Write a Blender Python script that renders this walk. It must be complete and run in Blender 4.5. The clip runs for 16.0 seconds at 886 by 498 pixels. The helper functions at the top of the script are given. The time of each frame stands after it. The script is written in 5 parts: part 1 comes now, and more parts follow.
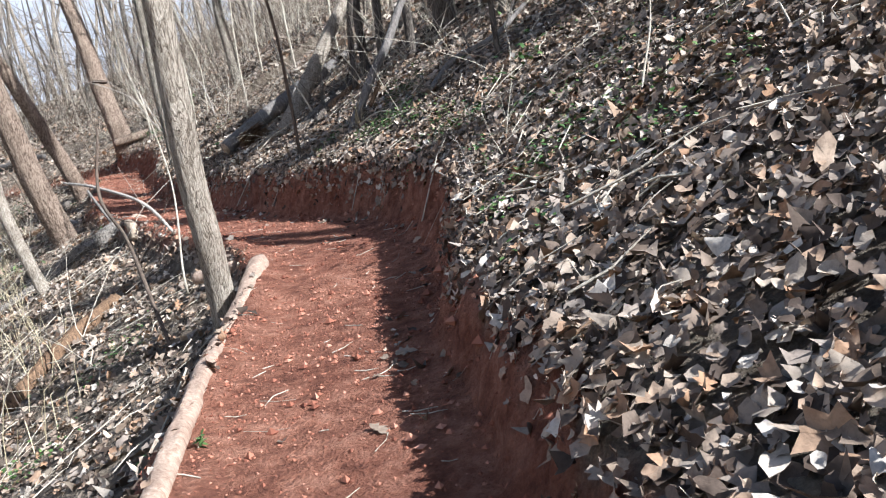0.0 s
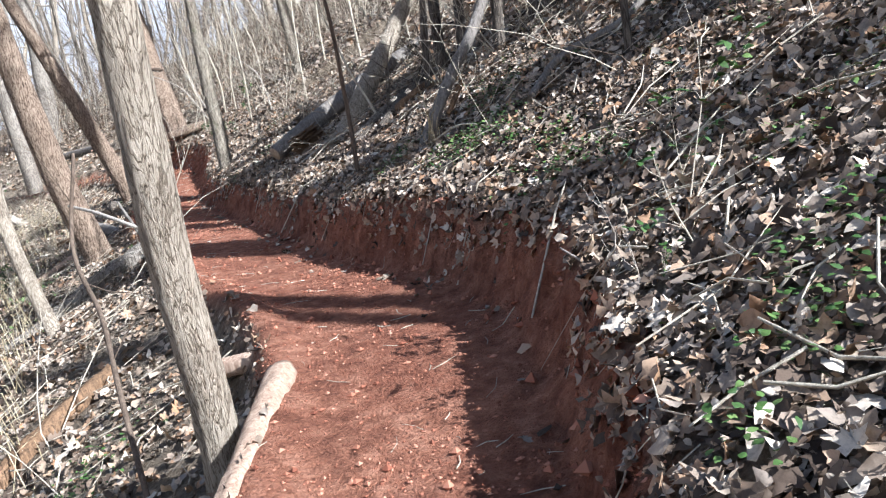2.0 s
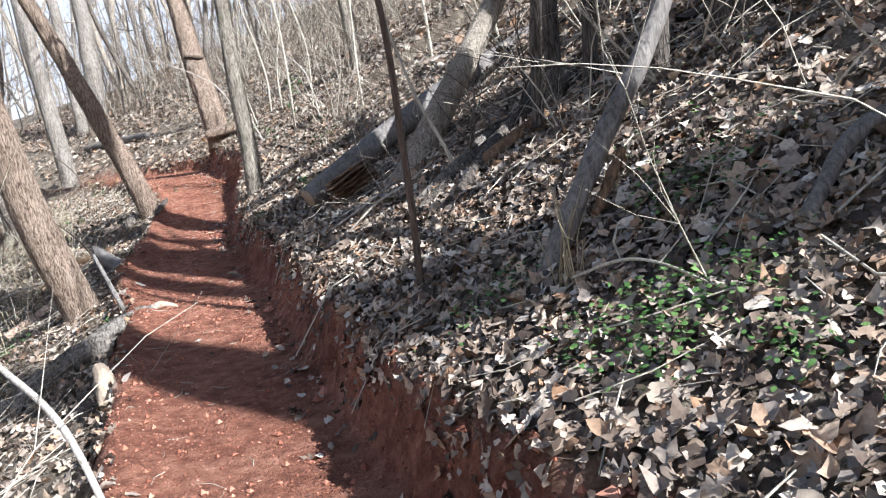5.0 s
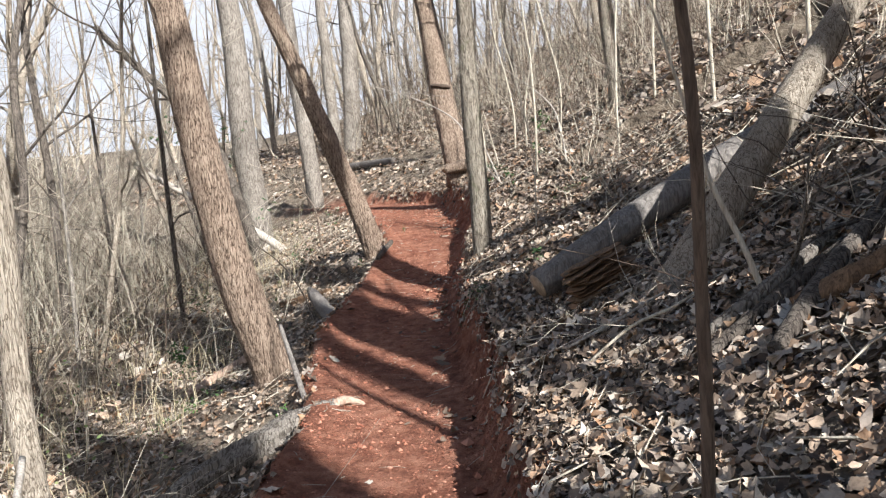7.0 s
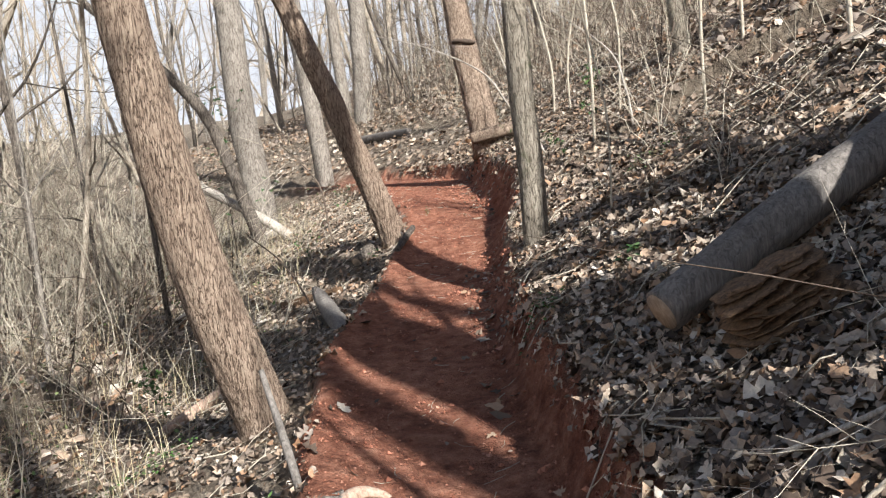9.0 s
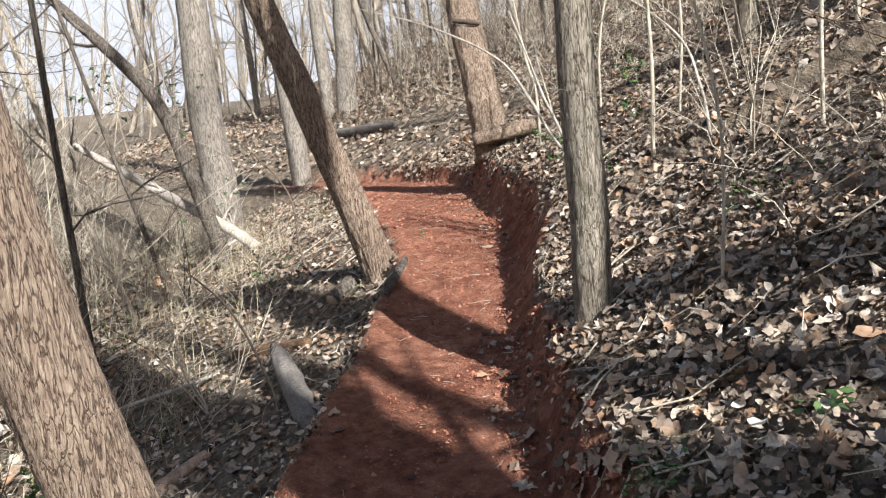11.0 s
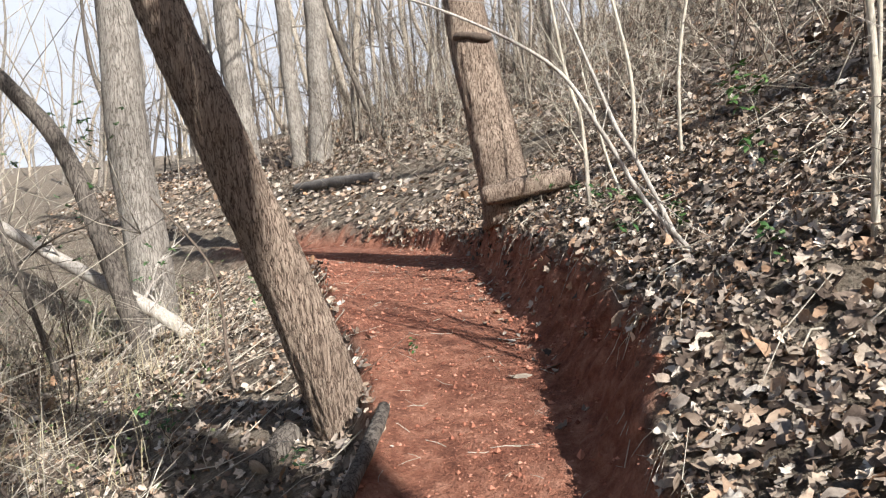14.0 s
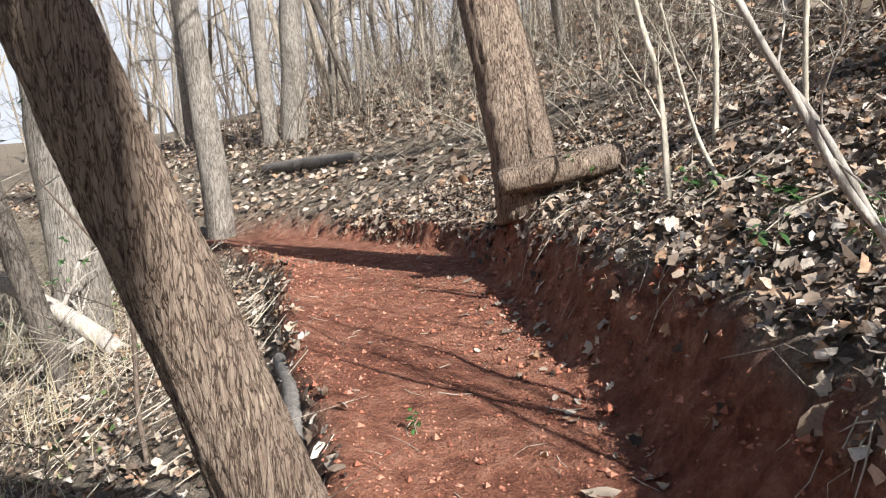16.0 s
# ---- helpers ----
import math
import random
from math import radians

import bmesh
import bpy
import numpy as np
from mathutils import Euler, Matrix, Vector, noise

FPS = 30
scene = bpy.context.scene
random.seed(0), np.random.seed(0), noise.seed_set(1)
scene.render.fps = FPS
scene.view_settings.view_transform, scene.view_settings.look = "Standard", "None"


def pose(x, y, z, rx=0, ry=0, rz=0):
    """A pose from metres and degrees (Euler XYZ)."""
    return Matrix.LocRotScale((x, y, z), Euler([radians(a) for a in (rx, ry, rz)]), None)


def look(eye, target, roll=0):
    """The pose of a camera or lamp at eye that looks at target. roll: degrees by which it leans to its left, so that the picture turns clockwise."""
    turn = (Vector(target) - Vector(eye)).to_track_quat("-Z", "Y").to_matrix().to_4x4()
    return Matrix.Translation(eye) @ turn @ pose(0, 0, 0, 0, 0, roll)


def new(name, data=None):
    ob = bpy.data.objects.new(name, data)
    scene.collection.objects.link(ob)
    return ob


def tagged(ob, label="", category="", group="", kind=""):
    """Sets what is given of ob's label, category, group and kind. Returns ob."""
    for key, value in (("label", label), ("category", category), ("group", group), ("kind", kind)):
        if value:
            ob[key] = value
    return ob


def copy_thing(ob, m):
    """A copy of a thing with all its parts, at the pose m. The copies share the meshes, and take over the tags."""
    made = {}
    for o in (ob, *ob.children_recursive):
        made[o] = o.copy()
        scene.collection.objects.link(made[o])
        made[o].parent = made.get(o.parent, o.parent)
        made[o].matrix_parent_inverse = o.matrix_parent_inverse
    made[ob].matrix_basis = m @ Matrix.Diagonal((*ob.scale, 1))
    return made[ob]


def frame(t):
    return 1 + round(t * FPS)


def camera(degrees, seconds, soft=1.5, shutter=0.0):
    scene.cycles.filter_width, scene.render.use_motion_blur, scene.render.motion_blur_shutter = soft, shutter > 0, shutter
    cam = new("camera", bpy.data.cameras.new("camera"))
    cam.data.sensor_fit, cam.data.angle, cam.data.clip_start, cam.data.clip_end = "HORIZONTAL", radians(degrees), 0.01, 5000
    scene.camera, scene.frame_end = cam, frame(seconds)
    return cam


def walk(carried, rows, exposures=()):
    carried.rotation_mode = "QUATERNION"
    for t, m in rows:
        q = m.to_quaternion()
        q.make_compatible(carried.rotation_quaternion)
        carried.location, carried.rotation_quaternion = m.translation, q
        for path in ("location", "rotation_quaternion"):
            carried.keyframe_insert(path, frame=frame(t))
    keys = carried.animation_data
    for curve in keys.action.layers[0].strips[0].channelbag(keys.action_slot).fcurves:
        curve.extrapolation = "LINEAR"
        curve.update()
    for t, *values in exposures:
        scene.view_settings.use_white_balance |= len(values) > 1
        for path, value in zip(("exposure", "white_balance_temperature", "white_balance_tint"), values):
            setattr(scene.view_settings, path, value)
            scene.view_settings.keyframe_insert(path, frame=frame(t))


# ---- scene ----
cam = camera(57.7, 16.0, soft=1.2)
PATH = [
    (0, (3.184, -0.163, 0.755), (3.499, 1.793, 0.478), -11.3),
    (0.5, (3.255, 0.324, 0.81), (3.593, 2.268, 0.482), -10.7),
    (1, (3.242, 0.788, 0.902), (3.573, 2.734, 0.58), -10.8),
    (1.5, (3.322, 1.28, 0.949), (3.602, 3.236, 0.639), -11.1),
    (2, (3.366, 1.72, 1.052), (3.509, 3.694, 0.765), -10.9),
    (2.5, (3.34, 2.199, 1.153), (3.479, 4.174, 0.877), -10.5),
    (3, (3.417, 2.697, 1.227), (3.548, 4.673, 0.943), -10.6),
    (3.2, (3.43, 2.87, 1.287), (3.563, 4.845, 1.003), -10.7),
    (5.3, (3.445, 4.913, 1.652), (3.35, 6.885, 1.33), -7.9),
    (5.5, (3.486, 5.113, 1.694), (3.285, 7.068, 1.323), -8.1),
    (6, (3.457, 5.488, 1.831), (2.984, 7.398, 1.472), -8.6),
    (6.5, (3.355, 5.874, 1.93), (2.865, 7.782, 1.588), -8.4),
    (7, (3.277, 6.316, 1.898), (2.694, 8.221, 1.724), -5.2),
    (7.5, (3.071, 6.75, 1.861), (2.46, 8.649, 1.728), -7.0),
    (8, (2.888, 7.243, 1.82), (2.274, 9.142, 1.69), -7.1),
    (8.5, (2.654, 7.672, 1.814), (2.026, 9.564, 1.657), -7.0),
    (8.7, (2.599, 7.849, 1.841), (1.968, 9.735, 1.621), -7.0),
    (10.8, (1.855, 9.896, 2.086), (1.267, 11.789, 1.816), -5.6),
    (11, (1.761, 10.086, 2.106), (1.178, 11.979, 1.835), -5.6),
    (11.5, (1.673, 10.585, 2.149), (1.091, 12.479, 1.879), -5.5),
    (12, (1.502, 11.034, 2.127), (0.926, 12.931, 1.861), -5.3),
    (12.5, (1.337, 11.55, 2.09), (0.77, 13.443, 1.782), -7.5),
    (13, (1.143, 12.033, 2.151), (0.544, 13.913, 1.823), -8.9),
    (13.4, (0.922, 12.376, 2.13), (0.36, 14.279, 1.877), -4.1),
    (13.5, (0.923, 12.412, 2.15), (0.363, 14.314, 1.886), -5.7),
    (14, (0.793, 12.907, 2.139), (0.263, 14.83, 1.994), -5.0),
    (14.5, (0.589, 13.354, 2.12), (0.09, 15.288, 2.025), -5.6),
    (15, (0.437, 13.854, 2.109), (-0.052, 15.784, 1.924), -5.5),
    (15.5, (0.254, 14.257, 2.143), (-0.242, 16.184, 1.939), -5.1),
    (16, (0.156, 14.669, 2.149), (-0.326, 16.601, 1.96), -4.3),
]
walk(cam, [(t, look(eye, target, roll)) for t, eye, target, roll in PATH], [(0, 0.98, 5500, 10), (0.6, 1.2, 5500, 10), (6.1, 1.21, 5500, 10), (7.4, 0.87, 6100, 10), (11, 0.9, 6050, 10), (13, 0.86, 6000, 10), (16, 0.83, 6000, 10)])

# ---------------------------------------------------------------- light
SUN_AZ, SUN_EL = -38.0, 34.0          # degrees; azimuth counted from +x towards +y
world = bpy.data.worlds.new("world")
scene.world = world
world.use_nodes = True
wn = world.node_tree
sky = wn.nodes.new("ShaderNodeTexSky")
sky.sky_type, sky.sun_disc = "NISHITA", False
sky.sun_elevation, sky.sun_rotation = radians(SUN_EL), radians(90 - SUN_AZ)
sky.air_density, sky.dust_density, sky.ozone_density = 1.0, 1.5, 1.0
wn.nodes["Background"].inputs["Strength"].default_value = 0.063
wn.links.new(sky.outputs["Color"], wn.nodes["Background"].inputs["Color"])
sun_data = bpy.data.lights.new("sun", "SUN")
sun_data.energy, sun_data.angle, sun_data.color = 5.0, radians(0.6), (1.0, 0.97, 0.93)
sun = new("sun", sun_data)
SUN_DIR = Vector((math.cos(radians(SUN_AZ)) * math.cos(radians(SUN_EL)),
                  math.sin(radians(SUN_AZ)) * math.cos(radians(SUN_EL)), math.sin(radians(SUN_EL))))
sun.matrix_world = look(SUN_DIR * 60, (0, 0, 0))

# ---------------------------------------------------------------- materials


def material(name, rough=0.85):
    m = bpy.data.materials.new(name)
    m.use_nodes = True
    b = m.node_tree.nodes["Principled BSDF"]
    b.inputs["Roughness"].default_value = rough
    b.inputs["Specular IOR Level"].default_value = 0.25
    return m, m.node_tree, b


def node(nt, kind, **values):
    n = nt.nodes.new(kind)
    for key, value in values.items():
        n.inputs[key].default_value = value
    return n


def ramp(nt, fac, stops):
    r = nt.nodes.new("ShaderNodeValToRGB")
    nt.links.new(fac, r.inputs["Fac"])
    while len(r.color_ramp.elements) < len(stops):
        r.color_ramp.elements.new(0.5)
    for e, (p, c) in zip(r.color_ramp.elements, stops):
        e.position, e.color = p, (*c, 1)
    return r.outputs["Color"]


def coords(nt, scale=(1, 1, 1), kind="Object"):
    tc = nt.nodes.new("ShaderNodeTexCoord")
    mp = nt.nodes.new("ShaderNodeMapping")
    mp.inputs["Scale"].default_value = scale
    nt.links.new(tc.outputs[kind], mp.inputs["Vector"])
    return mp.outputs["Vector"]


def noise_fac(nt, vec, scale, detail=6, rough=0.6, distortion=0.0):
    n = node(nt, "ShaderNodeTexNoise", Scale=scale, Detail=detail, Roughness=rough, Distortion=distortion)
    nt.links.new(vec, n.inputs["Vector"])
    return n.outputs["Fac"]


def mix(nt, fac, a, b, blend="MIX"):
    m = nt.nodes.new("ShaderNodeMix")
    m.data_type, m.blend_type = "RGBA", blend
    for sock, v in ((m.inputs[0], fac), (m.inputs[6], a), (m.inputs[7], b)):
        if isinstance(v, bpy.types.NodeSocket):
            nt.links.new(v, sock)
        else:
            sock.default_value = v if not isinstance(v, tuple) else (*v, 1)
    return m.outputs[2]


def bump(nt, b, height, strength=0.5, distance=0.01):
    n = node(nt, "ShaderNodeBump", Strength=strength, Distance=distance)
    nt.links.new(height, n.inputs["Height"])
    nt.links.new(n.outputs["Normal"], b.inputs["Normal"])


def ground_material():
    m, nt, b = material("clay_and_soil", 0.92)
    v = coords(nt)
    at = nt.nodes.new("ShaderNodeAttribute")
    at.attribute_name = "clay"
    big, mid, fine = noise_fac(nt, v, 1.3, 5), noise_fac(nt, v, 9, 8, 0.7), noise_fac(nt, v, 70, 6, 0.7)
    clay = ramp(nt, mid, [(0.3, (0.16, 0.06, 0.034)), (0.5, (0.39, 0.165, 0.095)), (0.72, (0.63, 0.325, 0.205))])
    damp = ramp(nt, big, [(0.35, (0.72, 0.64, 0.62)), (0.62, (1, 1, 1))])
    clay = mix(nt, 1.0, clay, damp, "MULTIPLY")
    clay = mix(nt, 0.5, clay, ramp(nt, fine, [(0.3, (0.55, 0.5, 0.5)), (0.6, (1.1, 1.1, 1.1))]), "MULTIPLY")
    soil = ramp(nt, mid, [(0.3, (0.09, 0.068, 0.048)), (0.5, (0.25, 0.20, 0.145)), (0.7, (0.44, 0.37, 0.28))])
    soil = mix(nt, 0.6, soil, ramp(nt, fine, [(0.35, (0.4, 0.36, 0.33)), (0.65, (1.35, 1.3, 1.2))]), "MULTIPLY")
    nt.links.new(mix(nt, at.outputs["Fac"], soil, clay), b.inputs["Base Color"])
    add = nt.nodes.new("ShaderNodeMath")
    add.operation = "MULTIPLY_ADD"
    nt.links.new(fine, add.inputs[0])
    add.inputs[1].default_value = 0.55
    nt.links.new(mid, add.inputs[2])
    crumb = node(nt, "ShaderNodeTexVoronoi", Scale=60)
    nt.links.new(v, crumb.inputs["Vector"])
    add2 = nt.nodes.new("ShaderNodeMath")
    add2.operation = "MULTIPLY_ADD"
    nt.links.new(crumb.outputs["Distance"], add2.inputs[0])
    add2.inputs[1].default_value = -0.22
    nt.links.new(add.outputs[0], add2.inputs[2])
    bump(nt, b, add2.outputs[0], 1.0, 0.055)
    return m


def leaf_material(name, stops, rough=0.75, per_object=False):
    m, nt, b = material(name, rough)
    if per_object:
        rnd = nt.nodes.new("ShaderNodeObjectInfo").outputs["Random"]
    else:
        rnd = nt.nodes.new("ShaderNodeNewGeometry").outputs["Random Per Island"]
    col = ramp(nt, rnd, stops)
    v = coords(nt)
    spots = noise_fac(nt, v, 55, 5, 0.7)
    col = mix(nt, 0.55, col, ramp(nt, spots, [(0.32, (0.45, 0.4, 0.36)), (0.55, (1.08, 1.05, 1.0))]), "MULTIPLY")
    nt.links.new(col, b.inputs["Base Color"])
    bump(nt, b, noise_fac(nt, v, 120, 4), 0.35, 0.004)
    return m


def bark_material(name, dark, mid_, light, scale=1.0, streak=0.15, moss=0.0):
    m, nt, b = material(name, 0.92)
    v = coords(nt, (1, 1, streak))
    wob = node(nt, "ShaderNodeTexNoise", Scale=22 * scale, Detail=4)
    nt.links.new(v, wob.inputs["Vector"])
    shift = nt.nodes.new("ShaderNodeVectorMath")
    shift.operation = "MULTIPLY_ADD"
    nt.links.new(wob.outputs["Color"], shift.inputs[0])
    shift.inputs[1].default_value = (0.13, 0.13, 0.13)
    nt.links.new(v, shift.inputs[2])
    cells = node(nt, "ShaderNodeTexVoronoi", Scale=38 * scale)
    cells.feature = "DISTANCE_TO_EDGE"
    nt.links.new(shift.outputs[0], cells.inputs["Vector"])
    plate = nt.nodes.new("ShaderNodeMapRange")
    plate.interpolation_type = "SMOOTHSTEP"
    plate.inputs["From Max"].default_value = 0.13
    nt.links.new(cells.outputs["Distance"], plate.inputs["Value"])
    grain = noise_fac(nt, v, 62 * scale, 8, 0.72, 1.2)
    both = nt.nodes.new("ShaderNodeMath")
    both.operation = "MULTIPLY_ADD"
    nt.links.new(plate.outputs["Result"], both.inputs[0])
    both.inputs[1].default_value = 0.24
    half = nt.nodes.new("ShaderNodeMath")
    half.operation = "MULTIPLY"
    half.inputs[1].default_value = 0.85
    nt.links.new(grain, half.inputs[0])
    nt.links.new(half.outputs[0], both.inputs[2])
    ridges = both.outputs[0]
    v2 = coords(nt)
    patch = noise_fac(nt, v2, 2.6, 6, 0.65)
    col = ramp(nt, ridges, [(0.34, dark), (0.55, mid_), (0.80, light)])
    col = mix(nt, 0.75, col, ramp(nt, patch, [(0.3, (0.62, 0.58, 0.55)), (0.65, (1.12, 1.1, 1.08))]), "MULTIPLY")
    if moss:
        green = ramp(nt, noise_fac(nt, v2, 5, 6, 0.7), [(0.56, (0, 0, 0)), (0.68, (moss, moss, moss))])
        col = mix(nt, green, col, (0.13, 0.15, 0.06))
    nt.links.new(col, b.inputs["Base Color"])
    bump(nt, b, ridges, 1.0, 0.03)
    return m


def wood_material(name, dark, light, streak=(1, 1, 0.1), scale=60):
    m, nt, b = material(name, 0.85)
    v = coords(nt, streak)
    grain = noise_fac(nt, v, scale, 8, 0.7, 0.8)
    col = ramp(nt, grain, [(0.32, dark), (0.62, light)])
    col = mix(nt, 0.6, col, ramp(nt, noise_fac(nt, coords(nt), 6, 5), [(0.3, (0.6, 0.57, 0.55)), (0.6, (1.1, 1.1, 1.1))]), "MULTIPLY")
    nt.links.new(col, b.inputs["Base Color"])
    bump(nt, b, grain, 0.7, 0.008)
    return m


GROUND = ground_material()
LEAF_STOPS = [(0.0, (0.055, 0.038, 0.027)), (0.15, (0.14, 0.10, 0.072)), (0.32, (0.30, 0.225, 0.16)), (0.48, (0.34, 0.28, 0.225)),
              (0.64, (0.47, 0.375, 0.275)), (0.77, (0.38, 0.22, 0.12)), (0.89, (0.58, 0.475, 0.36)), (1.0, (0.70, 0.62, 0.51))]
LITTER = leaf_material("dry_leaf_litter", LEAF_STOPS)
LEAF_ONE = leaf_material("dry_leaf", LEAF_STOPS, per_object=True)
GREEN = leaf_material("green_leaf", [(0.0, (0.04, 0.085, 0.022)), (0.5, (0.075, 0.145, 0.035)), (1.0, (0.15, 0.23, 0.07))], 0.6)
GREEN_DULL = leaf_material("dull_evergreen_leaf", [(0.0, (0.03, 0.07, 0.02)), (0.6, (0.07, 0.14, 0.04)), (1.0, (0.14, 0.22, 0.08))], 0.4)
HONEYSUCKLE = leaf_material("honeysuckle_leaf", [(0.0, (0.08, 0.13, 0.04)), (0.5, (0.17, 0.22, 0.08)), (1.0, (0.34, 0.34, 0.16))], 0.55)
BARK_BROWN = bark_material("furrowed_brown_bark", (0.06, 0.041, 0.029), (0.285, 0.20, 0.14), (0.60, 0.47, 0.345))
BARK_GREY = bark_material("grey_bark", (0.10, 0.082, 0.06), (0.30, 0.255, 0.19), (0.54, 0.475, 0.375), moss=0.55)
BARK_PALE = bark_material("pale_scaly_bark", (0.15, 0.115, 0.08), (0.45, 0.375, 0.28), (0.70, 0.61, 0.485))
BARK_FAR = bark_material("weathered_grey_bark", (0.12, 0.10, 0.08), (0.27, 0.235, 0.19), (0.48, 0.43, 0.36), 0.7)
BARK_FAR_DARK = bark_material("dark_grey_bark", (0.055, 0.045, 0.036), (0.14, 0.115, 0.092), (0.28, 0.24, 0.19), 0.7)
TWIG = wood_material("dry_twig_bark", (0.34, 0.28, 0.195), (0.70, 0.62, 0.48))
TWIG_DARK = wood_material("dark_twig_bark", (0.06, 0.042, 0.03), (0.19, 0.14, 0.1))
DEAD_WOOD = wood_material("bleached_dead_wood", (0.25, 0.21, 0.16), (0.62, 0.55, 0.46))
GREY_WOOD = wood_material("weathered_grey_wood", (0.09, 0.078, 0.066), (0.29, 0.255, 0.215))
TAN_WOOD = wood_material("clay_smeared_wood", (0.26, 0.155, 0.10), (0.55, 0.41, 0.30))
ROT_WOOD = wood_material("rotten_orange_wood", (0.045, 0.028, 0.018), (0.29, 0.175, 0.095))
CUT_WOOD = wood_material("pale_cut_wood", (0.30, 0.22, 0.145), (0.52, 0.41, 0.29))
FUNGUS = wood_material("dark_bracket_fungus", (0.06, 0.045, 0.035), (0.16, 0.115, 0.08))
DRY_GRASS = leaf_material("dry_grass", [(0.0, (0.38, 0.30, 0.17)), (1.0, (0.66, 0.57, 0.38))])

# ---------------------------------------------------------------- shape helpers
rng = np.random.default_rng(7)
_table = np.random.default_rng(3).random((64, 64, 64))


def vnoise(x, y, z):
    """Smooth lattice noise from 0 to 1."""
    x, y, z = np.broadcast_arrays(np.asarray(x, float), y, z)
    i, j, k = (np.floor(a).astype(int) for a in (x, y, z))
    u, v, w = (a - np.floor(a) for a in (x, y, z))
    u, v, w = (a * a * (3 - 2 * a) for a in (u, v, w))
    out = 0
    for a in (0, 1):
        for b in (0, 1):
            for c in (0, 1):
                out = out + _table[(i + a) % 64, (j + b) % 64, (k + c) % 64] * (u if a else 1 - u) * (v if b else 1 - v) * (w if c else 1 - w)
    return out


def fbm(x, y, z, octaves=4):
    total, amp = 0, 0.5
    for n in range(octaves):
        total = total + amp * (vnoise(x * 2**n, y * 2**n, z * 2**n) - 0.5)
        amp *= 0.5
    return total


def mesh_of(name, verts, faces, mat, smooth=True):
    me = bpy.data.meshes.new(name)
    verts, faces = np.asarray(verts, np.float32), np.asarray(faces, np.int32)
    n, k = faces.shape
    me.vertices.add(len(verts))
    me.vertices.foreach_set("co", verts.ravel())
    me.loops.add(n * k)
    me.loops.foreach_set("vertex_index", faces.ravel())
    me.polygons.add(n)
    me.polygons.foreach_set("loop_start", np.arange(0, n * k, k, dtype=np.int32))
    me.polygons.foreach_set("loop_total", np.full(n, k, np.int32))
    me.polygons.foreach_set("use_smooth", np.full(n, smooth))
    me.update(calc_edges=True)
    me.validate()
    me.materials.append(mat)
    return me


def part(name, data, parent, label=""):
    ob = new(name, data)
    ob.parent = parent
    return tagged(ob, label=label)


def empty(name, place, label, category, group=""):
    ob = new(name)
    ob.empty_display_size = 0.1
    ob.location = place
    return tagged(ob, label=label, category=category, group=group)


def smooth_path(points, step):
    """Points with radii (x, y, z, r), joined by a smooth curve."""
    p = np.asarray(points, float)
    if len(p) < 3:
        n = max(2, int(np.linalg.norm(p[-1, :3] - p[0, :3]) / step))
        return np.linspace(p[0], p[-1], n + 1)
    ext = np.vstack([2 * p[0] - p[1], p, 2 * p[-1] - p[-2]])
    out = []
    for i in range(1, len(ext) - 2):
        a, b, c, d = ext[i - 1:i + 3]
        n = max(2, int(np.linalg.norm(c[:3] - b[:3]) / step))
        t = np.arange(n)[:, None] / n
        out.append(0.5 * (2 * b + (c - a) * t + (2 * a - 5 * b + 4 * c - d) * t**2 + (3 * b - a - 3 * c + d) * t**3))
    out.append(p[-1:])
    out = np.vstack(out)
    out[:, 3] = np.maximum(out[:, 3], 0.0008)
    return out


def tube(path, sides=8, relief=None, cap=True):
    """A tube along rows (x, y, z, r). relief(theta, length, r) gives outward offsets."""
    path = np.asarray(path, float)
    p, r = path[:, :3], path[:, 3]
    t = np.gradient(p, axis=0)
    t /= np.linalg.norm(t, axis=1)[:, None] + 1e-9
    ref = np.array([1.0, 0, 0]) if abs(t[:, 0]).mean() < 0.8 else np.array([0, 1.0, 0])
    u = ref - t * (t @ ref)[:, None]
    u /= np.linalg.norm(u, axis=1)[:, None]
    w = np.cross(t, u)
    th = np.linspace(0, 2 * np.pi, sides, endpoint=False)
    rad = r[:, None] * np.ones(sides)
    if relief is not None:
        length = np.r_[0, np.cumsum(np.linalg.norm(np.diff(p, axis=0), axis=1))]
        rad = rad + relief(th[None], length[:, None], r[:, None])
    v = p[:, None] + rad[..., None] * (np.cos(th)[None, :, None] * u[:, None] + np.sin(th)[None, :, None] * w[:, None])
    n = len(p)
    a = np.arange(n - 1)[:, None] * sides + np.arange(sides)
    b = np.arange(n - 1)[:, None] * sides + (np.arange(sides) + 1) % sides
    f = np.stack([a, b, b + sides, a + sides], -1).reshape(-1, 4)
    v = v.reshape(-1, 3)
    if cap:
        base, k = len(v), n * sides
        v = np.vstack([v, p[:1], p[-1:]])
        s, e = np.arange(sides), (np.arange(sides) + 1) % sides
        f = np.vstack([f, np.stack([e, s, np.full(sides, k), np.full(sides, k)], -1),
                       np.stack([s + (n - 1) * sides, e + (n - 1) * sides, np.full(sides, k + 1), np.full(sides, k + 1)], -1)])
    return v, f


def quads_to_mesh(name, pieces, mat, smooth=True):
    vs, fs, off = [], [], 0
    for v, f in pieces:
        vs.append(v)
        fs.append(f + off)
        off += len(v)
    v, f = np.vstack(vs), np.vstack(fs)
    tri = f[:, 2] == f[:, 3]
    full = np.vstack([f[~tri][:, [0, 1, 2]], f[~tri][:, [0, 2, 3]], f[tri][:, :3]])
    return mesh_of(name, v, full, mat, smooth)


